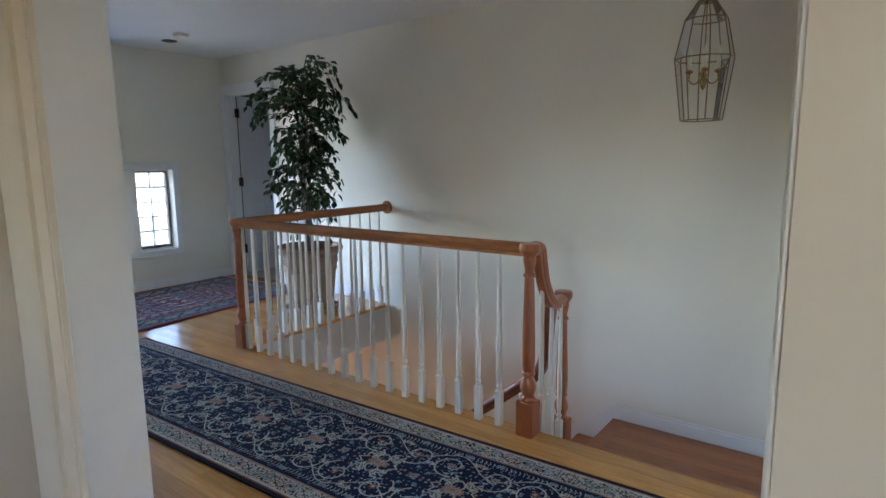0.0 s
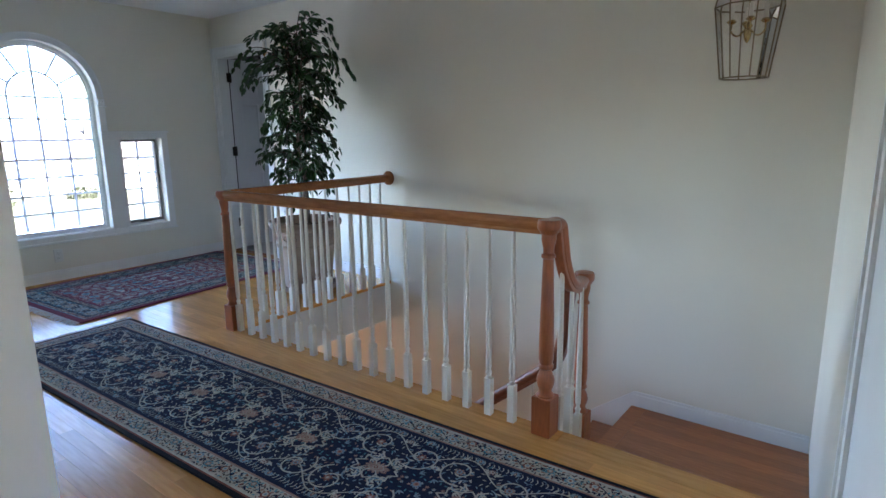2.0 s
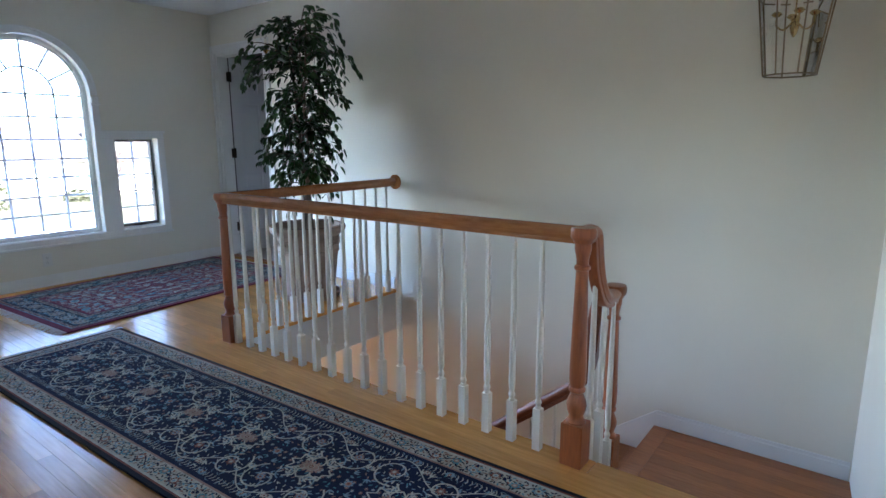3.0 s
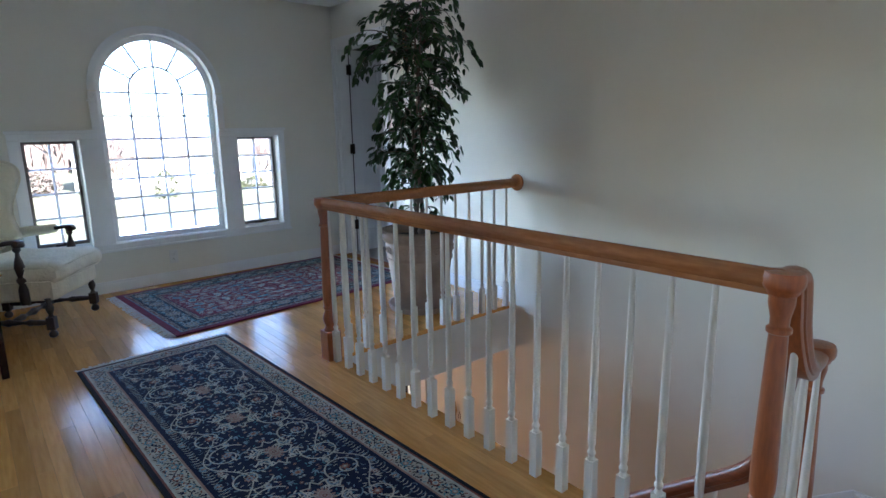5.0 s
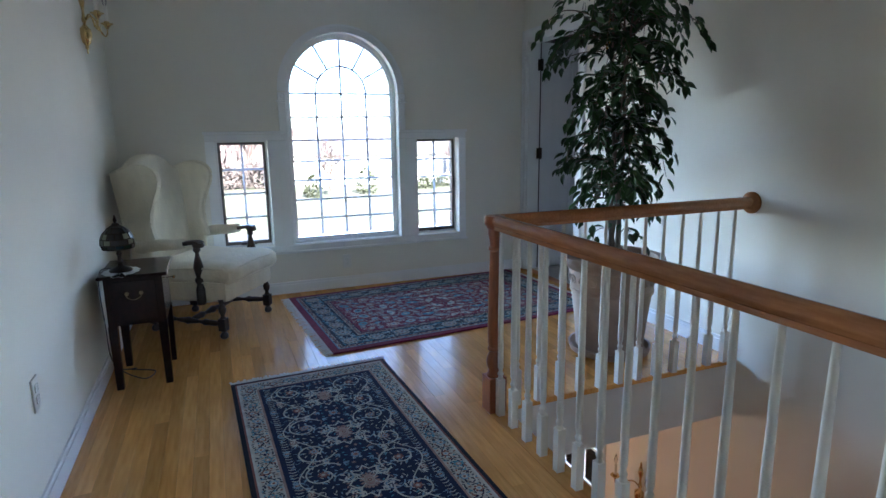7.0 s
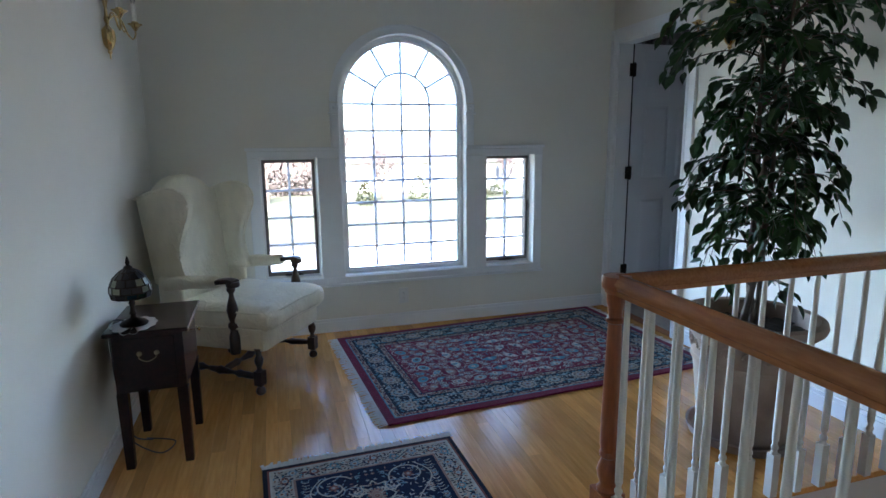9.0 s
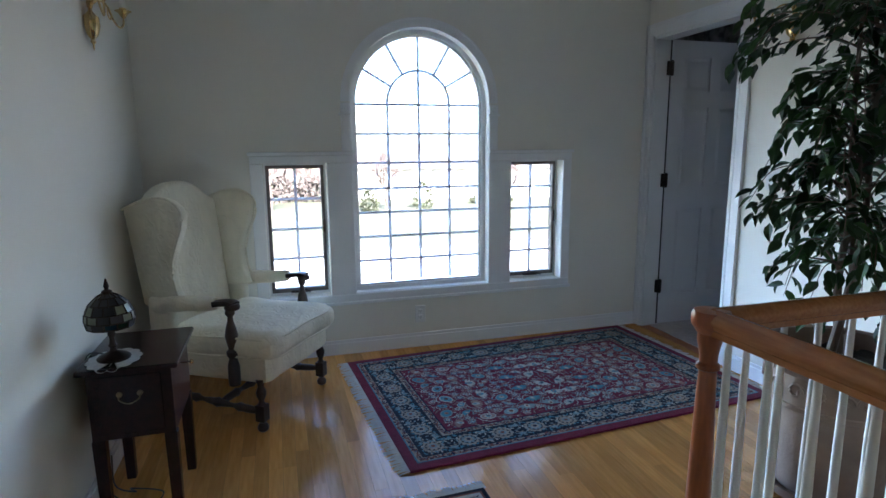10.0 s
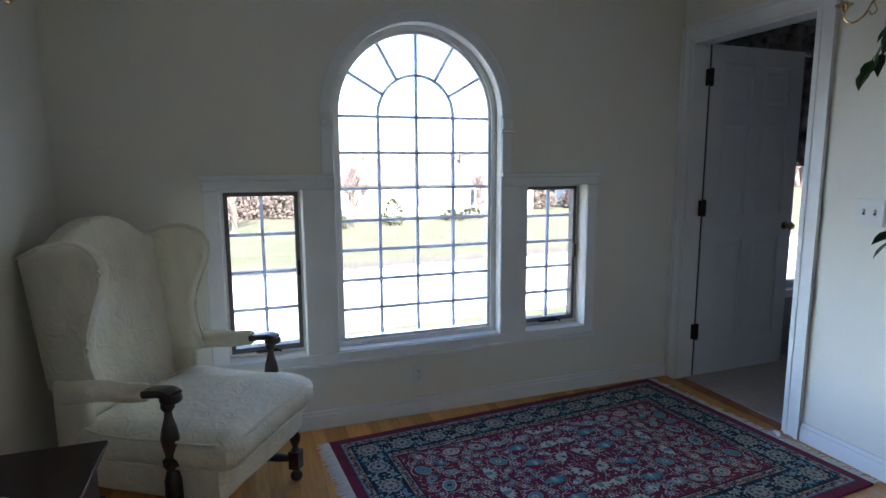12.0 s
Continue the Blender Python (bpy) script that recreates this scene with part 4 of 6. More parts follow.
# ---- end table, lamp and doily ----
table = base("end_table", pose(0, 0, 0), "small dark mahogany end table with one drawer and tapered legs", "table")
TX0, TX1, TY0, TY1 = -4.645, -4.265, 0.815, 1.085
TZ = 0.605
part("tabletop", rbox(TX0 - 0.025, TX1 + 0.03, TY0 - 0.02, TY1 + 0.025, TZ - 0.018, TZ, 0.006), DARKWOOD, table)
bm = rbox(TX0 + 0.003, TX1 - 0.003, TY0 + 0.003, TY1 - 0.003, TZ - 0.265, TZ - 0.0185, 0.002)
part("body", bm, DARKWOOD, table)
part("drawer", rbox(TX1 - 0.0025, TX1 + 0.006, TY0 + 0.035, TY1 - 0.035, TZ - 0.245, TZ - 0.035, 0.003), DARKWOOD, table)
bm = bmesh.new()
yc = (TY0 + TY1) / 2
tube(bm, spline([(TX1 + 0.008, yc - 0.032, TZ - 0.10), (TX1 + 0.022, yc - 0.030, TZ - 0.115), (TX1 + 0.026, yc, TZ - 0.128), (TX1 + 0.022, yc + 0.030, TZ - 0.115), (TX1 + 0.008, yc + 0.032, TZ - 0.10)], 5), 0.0021, 7)
for s_ in (-1, 1):
    lathe(bm, [(0.010, 0), (0.010, 0.004), (0.004, 0.008)], 12, Matrix.Translation((TX1 + 0.006, yc + s_ * 0.032, TZ - 0.10)) @ Matrix.Rotation(radians(90), 4, "Y"))
part("drawer_handle", bm, CAGE, table, "worn brass bail handle", smooth=True)
bm = bmesh.new()
tube(bm, [(-4.45, TY1 + 0.0, TZ - 0.075), (-4.45, TY1 + 0.035, TZ - 0.075)], 0.003, 8)
lathe(bm, [(0.003, 0), (0.009, 0.006), (0.009, 0.012), (0.003, 0.016)], 12, Matrix.Translation((-4.45, TY1 + 0.03, TZ - 0.075)) @ Matrix.Rotation(radians(-90), 4, "X"))
part("side_knob", bm, BRASS, table, "small brass pull on the side", smooth=True)
for x in (TX0 + 0.021, TX1 - 0.021):
    for y in (TY0 + 0.021, TY1 - 0.021):
        bm = bmesh.new()
        vs = box(bm, x - 0.021, x + 0.021, y - 0.021, y + 0.021, 0, TZ - 0.265)
        for q in vs:
            if q.co.z < 0.01:
                q.co.x, q.co.y = x + (q.co.x - x) * 0.80, y + (q.co.y - y) * 0.80
        bmesh.ops.bevel(bm, geom=bm.edges[:], offset=0.002, segments=1, affect="EDGES")
        part("leg", bm, DARKWOOD, table)

LPX, LPY = -4.335, 0.895
LACE = mat("white_lace", (0.72, 0.71, 0.68), 0.9, var=0.15, scale=90, bump=0.8, bscale=220)
bm = bmesh.new()
n = 72
ctr = bm.verts.new((0, 0, 0.0035))
ring = []
for i in range(n):
    a = math.tau * i / n
    r = 0.100 + 0.010 * abs(math.sin(a * 6))
    x, y = r * math.cos(a) * 1.05, r * math.sin(a) * 0.80
    dz = -0.9 * max(0, LPX + x - (TX1 + 0.03)) - 0.9 * max(0, -(LPY + y) + TY0 - 0.02)
    ring.append(bm.verts.new((min(x, TX1 + 0.033 - LPX), max(y, TY0 - 0.022 - LPY), 0.003 + dz)))
for i in range(n):
    bm.faces.new((ctr, ring[i], ring[(i + 1) % n]))
ob = part("doily", bm, LACE, None, "white scalloped lace doily under the lamp on the end table", category="doily")
ob.location = (LPX, LPY, TZ)
lamp = base("table_lamp", pose(LPX, LPY, TZ + 0.005), "small stained-glass table lamp with a dark bronze base", "lamp")
bm = bmesh.new()
lathe(bm, [(0.052, 0), (0.054, 0.006), (0.045, 0.014), (0.026, 0.022), (0.012, 0.030), (0.010, 0.040), (0.015, 0.048), (0.010, 0.056), (0.008, 0.075), (0.013, 0.09), (0.008, 0.105), (0.006, 0.14), (0.006, 0.22)], 22)
part("base", bm, BRONZE, lamp, smooth=True)
dome = [(0.072, 0.118), (0.077, 0.140), (0.074, 0.168), (0.060, 0.198), (0.037, 0.221), (0.014, 0.234)]
GL = [mat("amber_glass", (0.025, 0.018, 0.018), 0.3, var=0.3, scale=30), mat("cream_glass", (0.30, 0.31, 0.22), 0.3, var=0.3, scale=30), mat("green_glass", (0.02, 0.045, 0.03), 0.25, var=0.5, scale=30), mat("blue_glass", (0.02, 0.05, 0.08), 0.25, var=0.4, scale=30)]
NP = 12
came = bmesh.new()
for j in range(len(dome) - 1):
    (r0, z0), (r1, z1) = dome[j], dome[j + 1]
    for i in range(NP):
        a, b = math.tau * (i + 0.5 * (j % 2)) / NP, math.tau * (i + 1 + 0.5 * (j % 2)) / NP
        q = [(r0, z0, a), (r0, z0, b), (r1, z1, b), (r1, z1, a)]
        gi_ = (3, 2, 0)[i % 3] if j == 0 else (1 if i % 4 in (1, 2) else 0) if j < 3 else 0
        g = bmesh.new()
        g.faces.new([g.verts.new((r * math.cos(t), r * math.sin(t), z)) for r, z, t in q])
        part("shade_glass", g, GL[gi_], lamp)
        p = [Vector((r * math.cos(t), r * math.sin(t), z)) for r, z, t in q]
        tube(came, [p[0], p[1]], 0.0028, 5)
        tube(came, [p[0], p[3]], 0.0028, 5)
lathe(came, [(0.018, 0.232), (0.016, 0.242), (0.006, 0.248), (0.009, 0.258), (0.006, 0.270), (0.002, 0.285)], 12)
part("shade_leading", came, BRONZE, lamp, "dark metal leading and finial")
cord = bmesh.new()
tube(cord, spline([(LPX - 0.05, LPY - 0.02, TZ + 0.006), (-4.42, TY0 - 0.035, TZ - 0.02), (-4.44, TY0 - 0.04, 0.3), (-4.40, 0.80, 0.10), (-4.36, 0.93, 0.012), (-4.46, 0.98, 0.008), (-4.50, 0.86, 0.02), (-4.40, 0.90, 0.06), (-4.52, 0.80, 0.03), (-4.60, 0.775, 0.12)], 7), 0.003, 6)
part("lamp_cord", cord, SLOT, None, "dark lamp cord hanging behind the end table", True, "cord")

# ---- wing chair ----
chair = base("wing_chair", pose(-5.262, 1.268, 0, 0, 0, -33), "cream damask wing armchair with dark turned wooden legs", "armchair")


def soft(x0, x1, y0, y1, z0, z1, r=0.03, puff=0.0, cuts=0, seed=0, amp=0.0):
    bm = bmesh.new()
    box(bm, x0, x1, y0, y1, z0, z1)
    bmesh.ops.subdivide_edges(bm, edges=bm.edges[:], cuts=12, use_grid_fill=True)
    cx, cy, cz = (x0 + x1) / 2, (y0 + y1) / 2, (z0 + z1) / 2
    hx, hy, hz = (x1 - x0) / 2, (y1 - y0) / 2, (z1 - z0) / 2
    for v_ in bm.verts:
        d = [v_.co.x - cx, v_.co.y - cy, v_.co.z - cz]
        h = [hx, hy, hz]
        inner = [max(-(h[i] - r), min(h[i] - r, d[i])) for i in range(3)]
        o = Vector([d[i] - inner[i] for i in range(3)])
        if o.length > 1e-6:
            o = o.normalized() * r
        q = Vector(inner) + o
        if puff:
            q.z += puff * (1 - (q.x / hx) ** 2) * (1 - (q.y / hy) ** 2) * (1 if q.z > 0 else 0.2)
        if amp:
            q += o.normalized() * noise.noise(Vector((q.x * 7 + seed, q.y * 7, q.z * 7))) * amp if o.length else Vector()
            q += Vector((0, 0, noise.noise(Vector((q.x * 9 + seed, q.y * 9, 3)))) ) * amp * 0.6
        v_.co = Vector((cx, cy, cz)) + q
    return bm


part("seat_base", soft(-0.300, 0.300, -0.30, 0.325, 0.235, 0.385, 0.03, amp=0.005), DAMASK, chair, "cream damask seat rail", smooth=True)
part("seat_cushion", soft(-0.325, 0.325, -0.24, 0.378, 0.350, 0.478, 0.055, puff=0.03, amp=0.012, seed=3), DAMASK, chair, "plump cream damask cushion", smooth=True)
bm = bmesh.new()
for z in (0.372, 0.462):
    pts = []
    for i in range(65):
        a = math.tau * i / 64
        c, s_ = math.cos(a), math.sin(a)
        k = (abs(c) ** 6 + abs(s_) ** 6) ** (-1 / 6)
        pts.append((0.325 * c * k, 0.0675 + 0.3075 * s_ * k, z + 0.004 * math.sin(5 * a)))
    tube(bm, pts, 0.005, 6)
part("piping", bm, PIPING, chair, "cream piping", smooth=True)

TILT_B = Matrix.Translation((0, -0.235, 0.38)) @ Matrix.Rotation(radians(6.5), 4, "X")


def slab(outline, depth, m, bev=0.02, seg=4):
    bm = bmesh.new()
    prism(bm, outline, depth)
    bmesh.ops.recalc_face_normals(bm, faces=bm.faces[:])
    es = [e for e in bm.edges if len(e.link_faces) == 2 and e.calc_face_angle(0) > 1.2]
    bmesh.ops.bevel(bm, geom=es, offset=bev, segments=seg, affect="EDGES", profile=0.5)
    bmesh.ops.transform(bm, matrix=m, verts=bm.verts)
    return bm


bk = [(-0.235, -0.10), (0.235, -0.10), (0.25, 0.35), (0.255, 0.66)] + [(0.245 - 0.49 * k / 14, 0.70 + 0.095 * math.sin(math.pi * min(1, max(0, (k - 1.5) / 11))) ** 0.7) for k in range(15)] + [(-0.255, 0.66), (-0.25, 0.35)]
part("backrest", slab(bk, 0.12, TILT_B @ Matrix.Translation((0, -0.12, 0)), 0.03), DAMASK, chair, "tall cream damask back with a humped top", smooth=True)
# wings: outline in depth (x here) and height, thickness outward
wg = spline([(-0.10, 0.20, 0), (0.05, 0.18, 0), (0.135, 0.185, 0), (0.115, 0.27, 0), (0.115, 0.38, 0), (0.16, 0.48, 0), (0.215, 0.575, 0), (0.215, 0.655, 0), (0.14, 0.71, 0), (0.02, 0.715, 0), (-0.12, 0.68, 0)], 4)
for s_ in (-1, 1):
    m = TILT_B @ Matrix.Translation((s_ * 0.262, 0, 0)) @ Matrix.Rotation(radians(90 - s_ * 1), 4, "Z") @ Matrix.Translation((0, -0.025, 0))
    part("wing", slab([(p.x, p.y) for p in wg], 0.05, m, 0.018), DAMASK, chair, "curved cream upholstered wing", smooth=True)
    m2 = TILT_B @ Matrix.Translation((s_ * 0.262, 0, 0)) @ Matrix.Rotation(radians(90 - s_ * 1), 4, "Z")
    bm = bmesh.new()
    tube(bm, [m2 @ Vector((p.x - 0.001, s_ * -0.022, p.y)) for p in wg[8:]], 0.0065, 8)
    part("piping", bm, PIPING, chair, smooth=True)
    # side panel under the arm and the arm
    bm = bmesh.new()
    tube(bm, spline([(s_ * 0.295, -0.26, 0.58), (s_ * 0.30, -0.10, 0.605), (s_ * 0.305, 0.0, 0.61), (s_ * 0.31, 0.09, 0.622)], 6), [0.040 - 0.0005 * k for k in range(18)] + [0.024], 14)
    part("arm_pad", bm, DAMASK, chair, "padded cream arm", smooth=True)
    part("side_panel", soft(min(s_ * 0.26, s_ * 0.305), max(s_ * 0.26, s_ * 0.305), -0.32, -0.17, 0.30, 0.62, 0.02), DAMASK, chair, smooth=True)
    bm = bmesh.new()
    tube(bm, spline([(s_ * 0.31, 0.085, 0.622), (s_ * 0.311, 0.12, 0.628), (s_ * 0.315, 0.165, 0.632), (s_ * 0.318, 0.195, 0.624)], 4), 1.0, section=[(-0.028, -0.013), (0.028, -0.013), (0.032, 0), (0.027, 0.011), (0, 0.015), (-0.027, 0.011), (-0.032, 0)])
    lathe(bm, [(0.030, 0.600), (0.035, 0.606), (0.036, 0.616), (0.032, 0.628), (0.0, 0.632)], 18, Matrix.Translation((s_ * 0.316, 0.178, 0)))
    part("arm_end", bm, WALNUT, chair, "dark scrolled wooden arm end", smooth=True)
    bm = bmesh.new()
    lathe(bm, [(0.026, 0.235), (0.028, 0.26), (0.027, 0.33), (0.018, 0.365), (0.028, 0.385), (0.028, 0.400), (0.018, 0.412), (0.024, 0.44), (0.030, 0.475), (0.024, 0.51), (0.014, 0.545), (0.012, 0.565), (0.022, 0.580), (0.022, 0.593), (0.014, 0.605), (0.018, 0.632)], 20, Matrix.Translation((s_ * 0.318, 0.165, 0)))
    part("arm_post", bm, WALNUT, chair, "dark turned arm post", smooth=True)
LEGP = [(0.014, 0.0), (0.024, 0.008), (0.027, 0.022), (0.022, 0.036), (0.012, 0.044), (0.024, 0.056)]
LEGT = [(0.022, 0.135), (0.014, 0.145), (0.012, 0.155), (0.022, 0.18), (0.024, 0.20), (0.014, 0.225), (0.018, 0.245), (0.022, 0.262)]
for x, y in ((-0.285, 0.28), (0.285, 0.28), (-0.215, -0.27), (0.215, -0.27)):
    leg = new("leg")
    leg.parent = chair
    leg.location = (x, y, 0)
    bm = bmesh.new()
    lathe(bm, LEGP, 16)
    put(mesh_of("foot", bm, WALNUT, True), "foot", leg, (0, 0, 0))
    bm = bmesh.new()
    lathe(bm, LEGT, 16)
    put(mesh_of("leg", bm, WALNUT, True), "leg_turning", leg, (0, 0, 0))
    part("leg_block", rbox(-0.024, 0.024, -0.024, 0.024, 0.055, 0.136, 0.003), WALNUT, leg)


def turned(parent, a, b, name="stretcher"):
    a, b = Vector(a), Vector(b)
    L_ = (b - a).length
    bm = bmesh.new()
    prof = [(0.010 + 0.009 * abs(math.sin(math.pi * k / 24 * 3)) + (0.006 if k in (6, 12, 18) else 0), L_ * k / 24) for k in range(25)]
    lathe(bm, prof, 12, Matrix.Translation(a) @ (b - a).to_track_quat("Z", "Y").to_matrix().to_4x4())
    part(name, bm, WALNUT, parent, "dark turned stretcher", smooth=True)


turned(chair, (-0.285, 0.28, 0.098), (-0.215, -0.27, 0.098))
turned(chair, (0.285, 0.28, 0.098), (0.215, -0.27, 0.098))
turned(chair, (-0.25, 0.02, 0.098), (0.25, 0.02, 0.098))

# ---- potted ficus ----
PX, PY = -3.74, 3.46
pot = base("plant_pot", pose(PX, PY, 0), "large weathered clay pot with a carved scroll band on its saucer", "pot")
bm = bmesh.new()
lathe(bm, [(0.20, 0.0), (0.225, 0.012), (0.235, 0.05), (0.222, 0.052), (0.21, 0.02)], 40)
part("saucer", bm, POT, pot, smooth=True)
bm = bmesh.new()
lathe(bm, [(0.175, 0.022), (0.19, 0.04), (0.192, 0.055), (0.205, 0.20), (0.222, 0.34), (0.228, 0.365), (0.236, 0.37), (0.236, 0.385), (0.232, 0.39), (0.242, 0.50), (0.252, 0.505), (0.262, 0.515), (0.285, 0.535), (0.292, 0.555), (0.286, 0.575), (0.262, 0.583), (0.245, 0.575), (0.238, 0.545), (0.236, 0.50), (0.0, 0.50)][:-1] + [(0.23, 0.45)], 48)
part("pot_body", bm, POT, pot, smooth=True)
for k in range(10):
    a = math.tau * k / 10
    bm = bmesh.new()
    pts = []
    for s_ in (1, -1):
        sp = []
        for q in range(18):
            t = q / 17 * 2.2 * math.pi
            r = 0.034 * (1 - q / 22)
            u, w_ = s_ * (0.036 - r * math.cos(t)), 0.445 + r * math.sin(t) * 0.95
            aa = a + u / 0.24
            sp.append((0.2385 * math.cos(aa), 0.2385 * math.sin(aa), w_))
        tube(bm, sp, 0.006, 6)
    part("scroll", bm, POT, pot, smooth=True)
bm = bmesh.new()
bmesh.ops.create_grid(bm, x_segments=24, y_segments=24, size=0.235)
for v_ in list(bm.verts):
    if v_.co.xy.length > 0.236:
        bm.verts.remove(v_)
for v_ in bm.verts:
    v_.co.z = 0.515 + 0.012 * noise.noise(v_.co * 30)
part("soil", bm, SOIL, pot, "dark moss over the soil", smooth=True)

ficus = base("ficus_tree", pose(PX, PY, 0.51), "tall green ficus tree with drooping glossy leaves in the clay pot", "tree")
rng = random.Random(11)
bm = bmesh.new()
stems = []
for k in range(3):
    a = math.tau * k / 3
    pts = spline([(0.035 * math.cos(a), 0.035 * math.sin(a), 0), (0.028 * math.cos(a + 1.5), 0.028 * math.sin(a + 1.5), 0.3), (0.03 * math.cos(a + 3), 0.03 * math.sin(a + 3), 0.6), (0.04 * math.cos(a + 4), 0.04 * math.sin(a + 4), 1.0), (0.06 * math.cos(a + 4.5), 0.06 * math.sin(a + 4.5), 1.4)], 7)
    stems.append(pts)
    tube(bm, pts, [0.017 - 0.012 * i / (len(pts) - 1) for i in range(len(pts))], 9)
part("trunk", bm, BARK, ficus, "three grey-brown stems", smooth=True)
twigs = bmesh.new()
leaves = []


def leaf_verts(L_, W_):
    return [Vector(p) for p in ((0, 0, 0), (-W_ * 0.42, L_ * 0.22, 0.10 * W_), (-W_ * 0.5, L_ * 0.45, 0.12 * W_), (-W_ * 0.32, L_ * 0.72, 0.06 * W_), (0, L_, -0.12 * L_), (W_ * 0.32, L_ * 0.72, 0.06 * W_), (W_ * 0.5, L_ * 0.45, 0.12 * W_), (W_ * 0.42, L_ * 0.22, 0.10 * W_), (0, L_ * 0.45, -0.06 * W_))]


def branch(origin, out_a, reach, lift, droop, nl):
    d = Vector((math.cos(out_a), math.sin(out_a), 0))
    side_w = rng.uniform(-0.10, 0.10)
    e = Vector((-d.y, d.x, 0)) * side_w
    p = [origin, origin + d * reach * 0.35 + e * 0.3 + Vector((0, 0, lift)), origin + d * reach * 0.75 + e + Vector((0, 0, lift * 0.9)), origin + d * reach + e + Vector((0, 0, lift - droop))]
    pts = spline(p, 6)
    tube(twigs, pts, [0.0045 - 0.0032 * i / (len(pts) - 1) for i in range(len(pts))], 4)
    for j in range(nl):
        u = 0.25 + 0.75 * (j + rng.random()) / nl
        f = u * (len(pts) - 1)
        i = min(int(f), len(pts) - 2)
        c = pts[i].lerp(pts[i + 1], f - i)
        t = (pts[i + 1] - pts[i]).normalized()
        sd = t.cross(Vector((0, 0, 1)))
        sd = sd.normalized() if sd.length > 0.1 else Vector((1, 0, 0))
        s__ = 1 if j % 2 else -1
        way = (t * rng.uniform(0.3, 1.0) + sd * s__ * rng.uniform(0.3, 1.0) + Vector((0, 0, -rng.uniform(-0.15, 0.85)))).normalized()
        # a short stalk off the twig
        c2 = c + (sd * s__ * rng.uniform(0.0, 0.04) + Vector((0, 0, rng.uniform(-0.03, 0.02))))
        leaves.append((c2, way, rng.uniform(0.052, 0.084), rng.uniform(0.46, 0.58)))


def crown_r(z):
    return float(np.interp(z, [0.25, 0.42, 0.52, 0.62, 0.74, 0.86, 0.98, 1.12, 1.28, 1.42, 1.54, 1.64], [0.06, 0.19, 0.26, 0.37, 0.32, 0.23, 0.25, 0.34, 0.41, 0.35, 0.24, 0.10]))


for k in range(122):
    z = 0.36 + 1.22 * (k + rng.random()) / 122
    o = stems[k % 3]
    c = o[min(len(o) - 1, int(z / 1.4 * (len(o) - 1)))].copy()
    c.z = z - 0.05
    a = k * 2.39996 + rng.uniform(-0.4, 0.4)
    r = 1.05 * crown_r(z) * rng.choice((0.40, 0.65, 0.85, 1.0, 1.08))
    branch(c, a, r, rng.uniform(0.0, 0.12), rng.uniform(0.04, 0.20), int(7 + 14 * r / 0.4))
for a, r, l_ in ((0.6, 0.15, 0.27), (1.5, 0.18, 0.12), (3.4, 0.18, 0.12), (-1.3, 0.18, 0.12)):
    branch(Vector((0, 0, 1.38)), a, r, l_, 0.02, 9)
for a in (0.2, -1.2):
    branch(Vector((0.01, 0, 0.12)), a, 0.13, 0.10, 0.07, 5)
part("twig", twigs, BARK, ficus, "thin brown twigs", kind="stuff")


def leaf_pose(c, way, roll):
    z = way.cross(Vector((0, 0, 1)))
    x = z.normalized() if z.length > 0.05 else Vector((1, 0, 0))
    n_ = x.cross(way).normalized()
    m = Matrix((x, way, n_)).transposed().to_4x4()
    return Matrix.Translation(c) @ m @ Matrix.Rotation(roll, 4, "Y")


leaves.sort(key=lambda q: -(Vector((q[0].x, q[0].y)).length + 0.1 * q[0].z))


def leaf_into(bm, M_, L_, W_):
    vs = [bm.verts.new(M_ @ p) for p in leaf_verts(L_, W_)]
    for a, b in ((0, 1), (1, 2), (2, 3), (3, 4), (4, 5), (5, 6), (6, 7), (7, 0)):
        bm.faces.new((vs[8], vs[a], vs[b]))


bm = bmesh.new()
leaf_into(bm, Matrix.Identity(4), 1.0, 0.45)
leaf_me = mesh_of("leaf", bm, LEAF, True)
for c, way, L_, W_ in leaves[:290]:
    ob = new("leaf", leaf_me)
    ob.parent = ficus
    ob.matrix_basis = leaf_pose(c, way, rng.uniform(-0.9, 0.9)) @ Matrix.Diagonal((L_, L_, L_, 1))
bm = bmesh.new()
for c, way, L_, W_ in leaves[290:]:
    leaf_into(bm, leaf_pose(c, way, rng.uniform(-0.9, 0.9)), L_, L_ * W_)
me = bpy.data.meshes.new("foliage")
bm.to_mesh(me)
bm.free()
me.materials.append(LEAF)
ob = new("foliage", me)
ob.parent = ficus
tagged(ob, "dense inner leaves", kind="stuff")
# ---- rugs ----
def rug_mat(name, color, var=0.25, sheen=0.08):
    return mat(name, color, 0.85, var=var, scale=25, bump=0.5, bscale=320, spec=0.2, sheen=sheen)


NAVY = rug_mat("wool_navy", (0.005, 0.015, 0.062), sheen=0.02)
IVORY = rug_mat("wool_ivory", (0.62, 0.62, 0.57))
INK = rug_mat("wool_ink", (0.010, 0.024, 0.048))
RUST = rug_mat("wool_rust", (0.26, 0.09, 0.07))
ROSE = rug_mat("wool_rose", (0.42, 0.27, 0.24))
SKY = rug_mat("wool_sky", (0.24, 0.38, 0.50))
TEAL = rug_mat("wool_teal", (0.10, 0.31, 0.41))
MAROON = rug_mat("wool_maroon", (0.20, 0.018, 0.055))
FADED = rug_mat("wool_faded_blue", (0.30, 0.40, 0.43))
CREAM = rug_mat("wool_faded_cream", (0.66, 0.64, 0.58))
STONE = rug_mat("wool_stone", (0.58, 0.55, 0.49))
BEIGE = rug_mat("wool_beige", (0.46, 0.41, 0.35))
